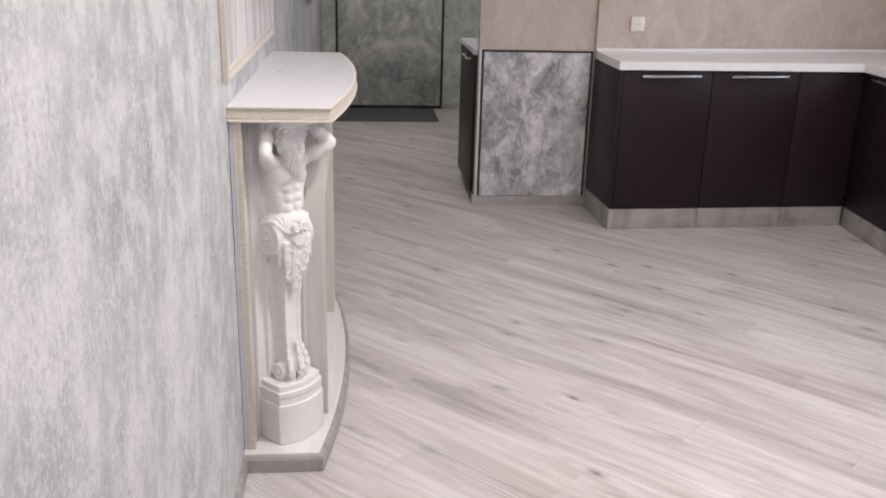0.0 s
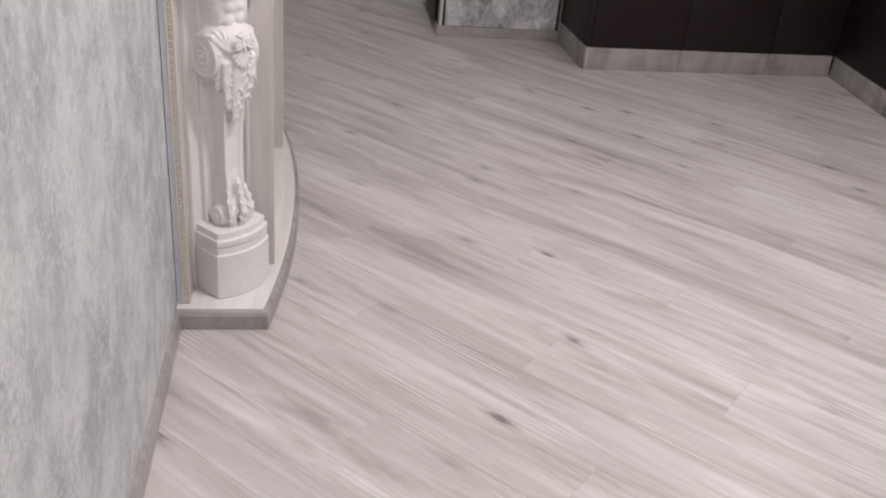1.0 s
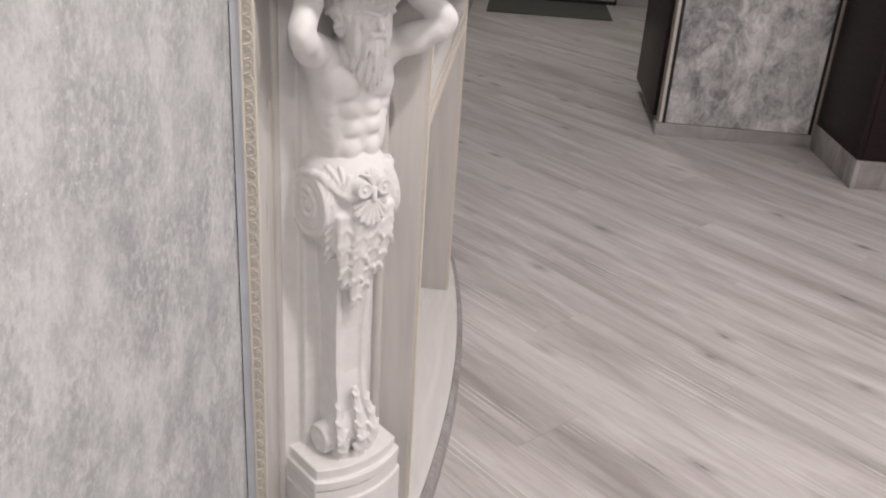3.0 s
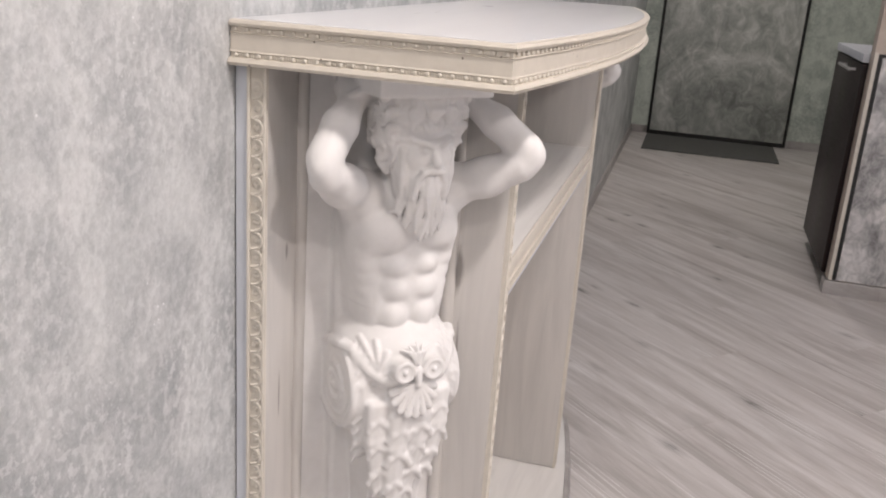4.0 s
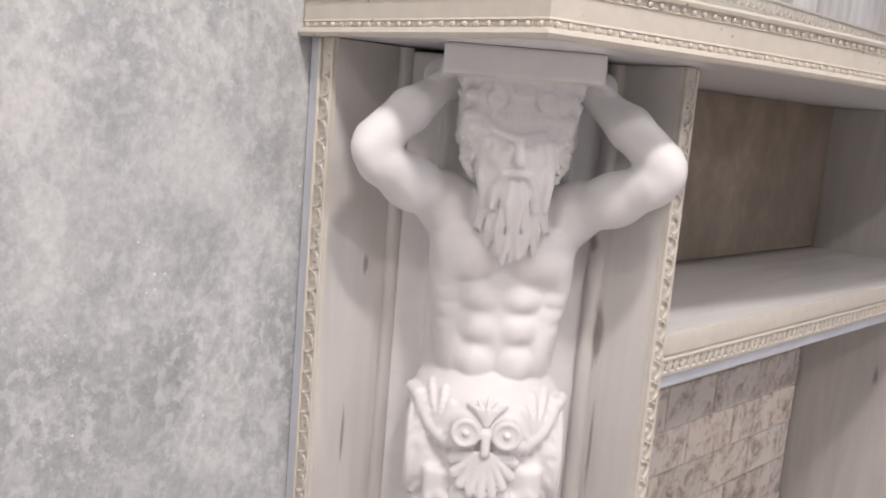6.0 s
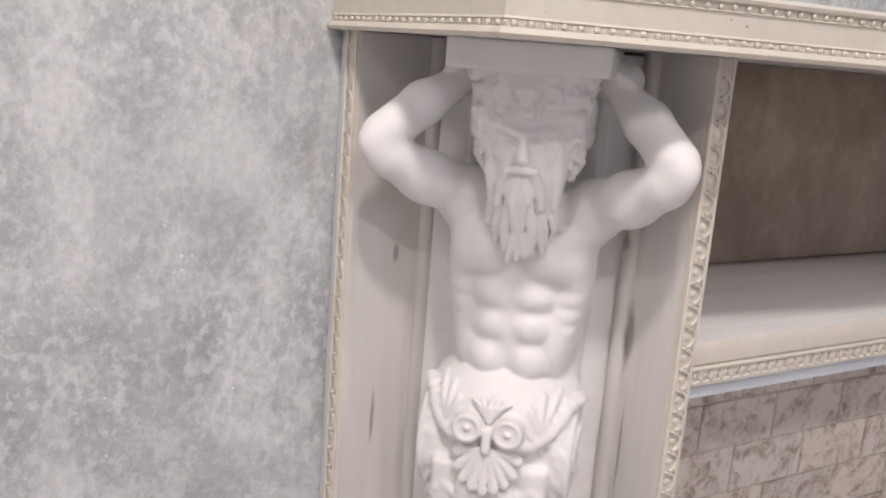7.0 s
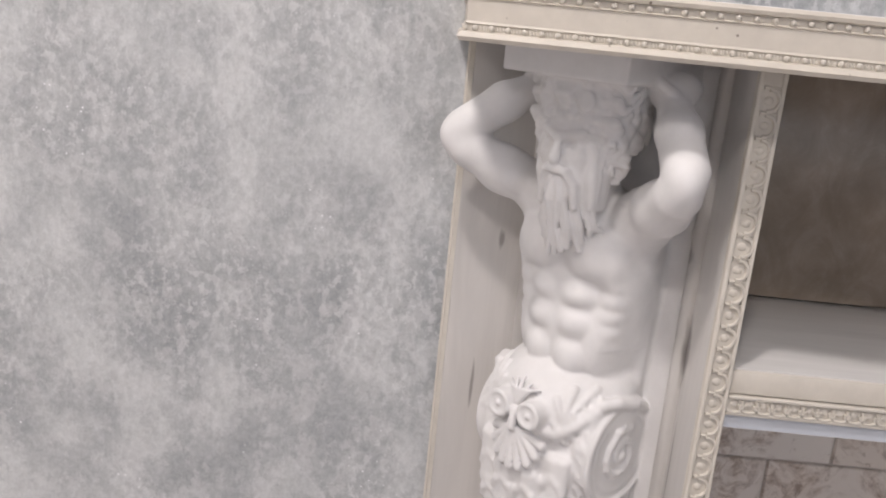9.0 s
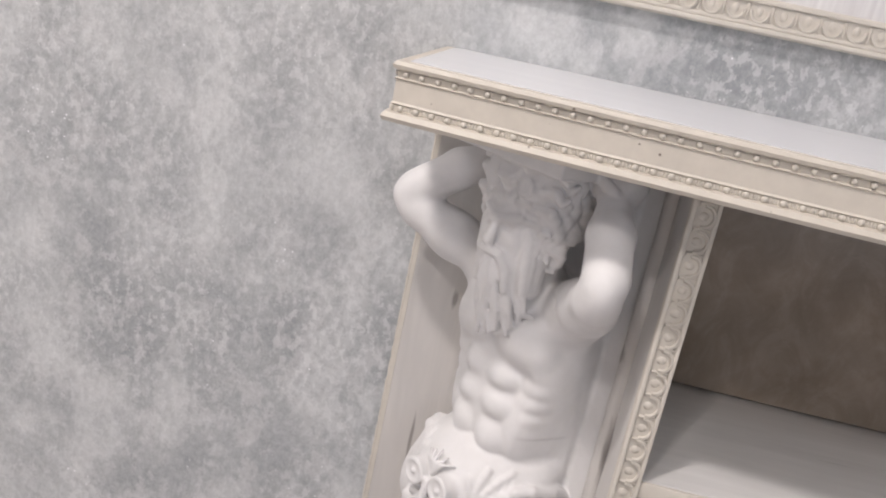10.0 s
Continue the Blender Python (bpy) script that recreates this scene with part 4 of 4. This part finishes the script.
        # ruffled leaf down the volute's front edge
        leaf([(s * 0.054, 0.078, 0.742), (s * 0.055, 0.086, 0.718), (s * 0.052, 0.084, 0.690), (s * 0.046, 0.076, 0.662)], 0.0110, 6, 0.8)
    for i in range(-2, 3):
        c.chain([P(-0.001, 0.107, 0.748), P(-0.001 + 0.0046 * i, 0.108 - 0.001 * abs(i), 0.760), P(-0.001 + 0.0084 * i, 0.101 - 0.001 * abs(i), 0.770 - 0.004 * abs(i))], 0.0028, 0.0014, 0.0008)
    c.rod(P(-0.001, 0.110, 0.740), P(-0.001, 0.113, 0.724), 0.0046, 0.0040, 0.002)
    # shell
    c.egg(P(-0.001, 0.096, 0.704), (0.027, 0.012, 0.028), 0.003)
    for i in range(-4, 5):
        a = radians(270 + 21 * i)
        c.rod(P(-0.001 + 0.004 * i / 4, 0.110, 0.724), P(-0.001 + 0.027 * math.cos(a), 0.1085 - 0.0005 * i * i, 0.716 + 0.031 * math.sin(a)), 0.0014, 0.0046, 0.0008)
    # hanging leaves below the shell, over a tapering core
    c.block(P(-0.048, 0.0, 0.630), P(0.048, 0.090, 0.715), 0.014, 0.008)
    c.rod(P(0, 0.052, 0.680), P(0, 0.046, 0.560), 0.040, 0.028, 0.010)
    for path, w in (([(-0.038, 0.094, 0.695), (-0.038, 0.092, 0.650), (-0.031, 0.086, 0.605), (-0.023, 0.078, 0.570)], 0.0140),
                    ([(-0.012, 0.102, 0.680), (-0.014, 0.097, 0.640), (-0.012, 0.089, 0.585), (-0.006, 0.080, 0.535)], 0.0150),
                    ([(0.012, 0.102, 0.680), (0.013, 0.096, 0.645), (0.010, 0.088, 0.600), (0.006, 0.080, 0.560)], 0.0140),
                    ([(0.038, 0.094, 0.700), (0.039, 0.094, 0.660), (0.035, 0.088, 0.620), (0.029, 0.080, 0.590)], 0.0140),
                    ([(-0.047, 0.078, 0.690), (-0.050, 0.074, 0.655), (-0.046, 0.068, 0.622)], 0.0110),
                    ([(0.047, 0.078, 0.690), (0.050, 0.076, 0.650), (0.046, 0.070, 0.612)], 0.0110)):
        leaf(path, w * 1.3, 4, 0.70, 0.004, 0.0035)
    # the curved scroll leg, with raised edges
    zs = [0.245 + B, 0.28 + B, 0.33 + B, 0.40 + B, 0.48 + B, 0.56 + B, 0.66 + B]
    fronts = [0.080, 0.078, 0.070, 0.060, 0.060, 0.068, 0.080]
    halves = [0.034, 0.033, 0.030, 0.029, 0.030, 0.034, 0.040]

    def leg(u, v, z):
        fr, ha = np.interp(z, zs, fronts), np.interp(z, zs, halves)
        groove = 0.004 * np.clip(1 - (np.abs(u) / (ha * 0.70)) ** 8, 0, 1)
        return np.maximum(np.maximum(np.abs(u) - ha, v - fr + groove), np.maximum(zs[0] - z, z - zs[-1])) * 0.8

    c.field((-0.06, -0.01, 0.18), (0.06, 0.11, 0.62), leg, 0.004)
    # acanthus standing up from the foot, between two small scrolls
    c.egg(P(0, 0.054, 0.292), (0.034, 0.034, 0.038), 0.006)
    leaf([(0, 0.090, 0.252), (0, 0.100, 0.290), (0, 0.090, 0.330), (0, 0.076, 0.376)], 0.0170, 5, 0.45, 0.003, 0.003)
    for s in (-1, 1):
        leaf([(s * 0.022, 0.084, 0.252), (s * 0.033, 0.089, 0.285), (s * 0.032, 0.080, 0.320), (s * 0.026, 0.066, 0.352)], 0.0140, 4, 0.5, 0.002, 0.003)
        c.disc(P(s * 0.040, 0.042, 0.276), 0.027, 0.010, 0, 0.003)
        c.ring(P(s * 0.049, 0.042, 0.276), 0.022, 0.0035, 0, 0.001)
        c.egg(P(s * 0.050, 0.042, 0.276), (0.005, 0.009, 0.009), 0.001)

    # socle: a rounded front between canted sides
    def drum(half, front, z0, z1):
        def fn(u, v, z):
            r = (0.085 ** 2 + 0.024 ** 2) / (2 * 0.024)
            bow = np.sqrt(u * u + (v - (front - r)) ** 2) - r
            cant = (np.abs(u) - half) * 0.86 + (v - front * 0.45) * 0.5
            return np.maximum(np.maximum(np.maximum(bow, np.abs(u) - half), cant - 0.018), np.maximum(z0 + B - z, z - z1 - B))
        c.field((-0.12, -0.012, z0 + B - 0.012), (0.12, 0.149, z1 + B + 0.012), fn, 0.002)

    drum(0.090, 0.116, 0.057, 0.186)
    drum(0.086, 0.111, 0.184, 0.208)
    drum(0.087, 0.113, 0.210, 0.228)
    drum(0.081, 0.104, 0.226, 0.248)
    me = c.mesh("bearer_statue")
    for v in me.vertices:
        v.co.y = -v.co.y
    me.flip_normals()
    me.materials.append(GYPSUM)
    return me


BEARER = carve_bearer()
for m in (pose(0.1062, 0.1567, 0.0565, 0, 0, 45), pose(0.1062, LEN - 0.1567, 0.0565, 0, 0, 135)):
    st = new("bearer_statue", BEARER)
    st.matrix_world = m
    tagged(st, "white plaster bearded bearer statue on a rounded socle under the mantel", "statue", "statues in the fireplace niches")

# ---- framed panel on the wall over the mantel ----
FY0, FY1, FZ0, FZ1, FW = -0.055, 1.29, 1.170, 2.10, 0.032
pic = thing("framed_panel", pose(0, 0, 0), "cream egg-and-dart frame round a streaked grey and white panel", "picture")
b = Mat("streaked_panel_paint", 0.4)
s1 = b.noise(b.mapped((1, 3.2, 0.55)), 2.6, 6, 0.6, 0.8)
s2 = b.noise(b.mapped((1, 16, 0.8)), 3.0, 5, 0.6, 0.5)
b.colour(b.mix(0.35, b.ramp(s1, [(0.36, (0.30, 0.27, 0.29)), (0.47, (0.55, 0.53, 0.54)), (0.55, (0.80, 0.795, 0.79))]), b.ramp(s2, [(0.35, (0.38, 0.35, 0.37)), (0.6, (0.78, 0.77, 0.77))])))
part("panel", box(0.001, FY0 + FW, FZ0 + FW, 0.008, FY1 - FW, FZ1 - FW), b.m, pic, "abstract grey and white streaks")
for y0, y1 in ((FY0, FY0 + FW), (FY1 - FW, FY1)):
    part("frame_rail", join(box(0.001, y0, FZ0, 0.010, y1, FZ1, 0.001), box(0.0095, y0 + 0.001, FZ0 + 0.001, 0.018, y0 + 0.006, FZ1 - 0.001, 0.002)), CREAM_FINE, pic)
for z0, z1 in ((FZ0, FZ0 + FW), (FZ1 - FW, FZ1)):
    part("frame_rail", join(box(0.001, FY0 + FW, z0, 0.010, FY1 - FW, z1, 0.001), box(0.0095, FY0 + FW, z0 + 0.001, 0.016, FY1 - FW, z0 + 0.006, 0.002)), CREAM_FINE, pic)
FRAME_EGG = egg_strip(FY1 - FY0 - 2 * FW, 0.022)
part("egg_moulding", FRAME_EGG, None, pic, "cream egg-and-dart strip", Matrix(((0, -1, 0, 0.013), (0, 0, 1, FY0 + FW), (-1, 0, 0, FZ0 + FW - 0.001), (0, 0, 0, 1))))

# ---- recessed ceiling lamps, assumed: none is in view ----
for lx, ly, lw in DOWNLIGHTS:
    dl = thing("assumed_downlight", pose(lx, ly, CEIL), "small round recessed ceiling lamp, assumed out of view, switched on", "lamp", "ceiling lamps")
    bm = bmesh.new()
    for r0, r1, z0, z1 in ((0.048, 0.062, -0.004, -0.001), (0.062, 0.064, -0.001, 0.0)):
        ra = [bm.verts.new((r0 * math.cos(radians(15 * k)), r0 * math.sin(radians(15 * k)), z0)) for k in range(24)]
        rb = [bm.verts.new((r1 * math.cos(radians(15 * k)), r1 * math.sin(radians(15 * k)), z1)) for k in range(24)]
        for k in range(24):
            bm.faces.new((ra[k], ra[k - 1], rb[k - 1], rb[k]))
    part("rim", bm, STEEL, dl, "chrome rim")
    part("diffuser", cyl((0, 0, -0.003), (0, 0, -0.001), 0.048, n=24), LAMPGLASS, dl)

# ---- stone mosaic in the hearth: bricks in running bond ----
BW, BH, BT = 0.1385, 0.0665, 0.008
br = random.Random(3)
brick_meshes = {}
for r in range(11):
    z1 = 0.770 - BH * r
    z0 = max(Z0, z1 - BH)
    first = 0.311 - BW * (1 if r % 2 else 1.5)
    for i in range(8):
        y0, y1 = max(YA, first + BW * i), min(YB, first + BW * (i + 1))
        if y1 - y0 < 0.01:
            continue
        key = (round(y1 - y0, 4), round(z1 - z0, 4))
        if key not in brick_meshes:
            w, t = key
            brick_meshes[key] = finish("brick", box(0, -w / 2 + 0.0012, -t / 2 + 0.0012, BT, w / 2 - 0.0012, t / 2 - 0.0012, 0.0014, 1), TRAVERTINE)
        part("brick", brick_meshes[key], None, fire, m=pose(0.012 + br.uniform(-0.0012, 0.0012), (y0 + y1) / 2, (z0 + z1) / 2, 0, 0, br.uniform(-0.4, 0.4)))

# ---- floor boards, laid at a slant ----
PW, PL, ANGLE = 0.192, 1.285, -45.0
plank_mesh = finish("plank", box(-PL / 2 + 0.00015, -PW / 2 + 0.00015, -0.009, PL / 2 - 0.00015, PW / 2 - 0.00015, 0.0, 0.0005, 1), LAMINATE)
R = pose(0, 0, 0, 0, 0, ANGLE)
pr = random.Random(11)
for j in range(-36, 37):
    shift = (j * 0.37) % 1.0 * PL
    for i in range(-8, 9):
        p = R @ Vector((i * PL + shift, j * PW, 0))
        e = R @ Vector((PL / 2, 0, 0))
        ends = [p - e, p, p + e]
        if not any(-0.05 < q.x < X1 + 0.1 and Y0 - 0.1 < q.y < Y1 + 0.1 for q in ends):
            continue
        m = Matrix.Translation((p.x, p.y, pr.uniform(-0.0002, 0.0))) @ R @ pose(0, 0, 0, 0, 0, 180 * pr.randint(0, 1))
        corners = [m @ Vector((sx * PL / 2, sy * PW / 2, 0)) for sx in (-1, 1) for sy in (-1, 1)]
        data = plank_mesh
        if not all(-0.03 < q.x < X1 + 0.03 and Y0 - 0.03 < q.y < Y1 + 0.03 for q in corners):
            # boards at the walls are sawn off under them
            bm = box(-PL / 2 + 0.00015, -PW / 2 + 0.00015, -0.009, PL / 2 - 0.00015, PW / 2 - 0.00015, 0.0, 0.0005, 1)
            back = m.inverted()
            for co, no in (((-0.03, 0, 0), (-1, 0, 0)), ((X1 + 0.03, 0, 0), (1, 0, 0)), ((0, Y0 - 0.03, 0), (0, -1, 0)), ((0, Y1 + 0.03, 0), (0, 1, 0))):
                bmesh.ops.bisect_plane(bm, geom=bm.verts[:] + bm.edges[:] + bm.faces[:], plane_co=back @ Vector(co), plane_no=back.to_3x3() @ Vector(no), clear_outer=True)
                bmesh.ops.holes_fill(bm, edges=[ed for ed in bm.edges if ed.is_boundary])
            if len(bm.faces) < 4:
                bm.free()
                continue
            data = finish("plank", bm, LAMINATE)
        part("plank", data, None, floor, m=m)
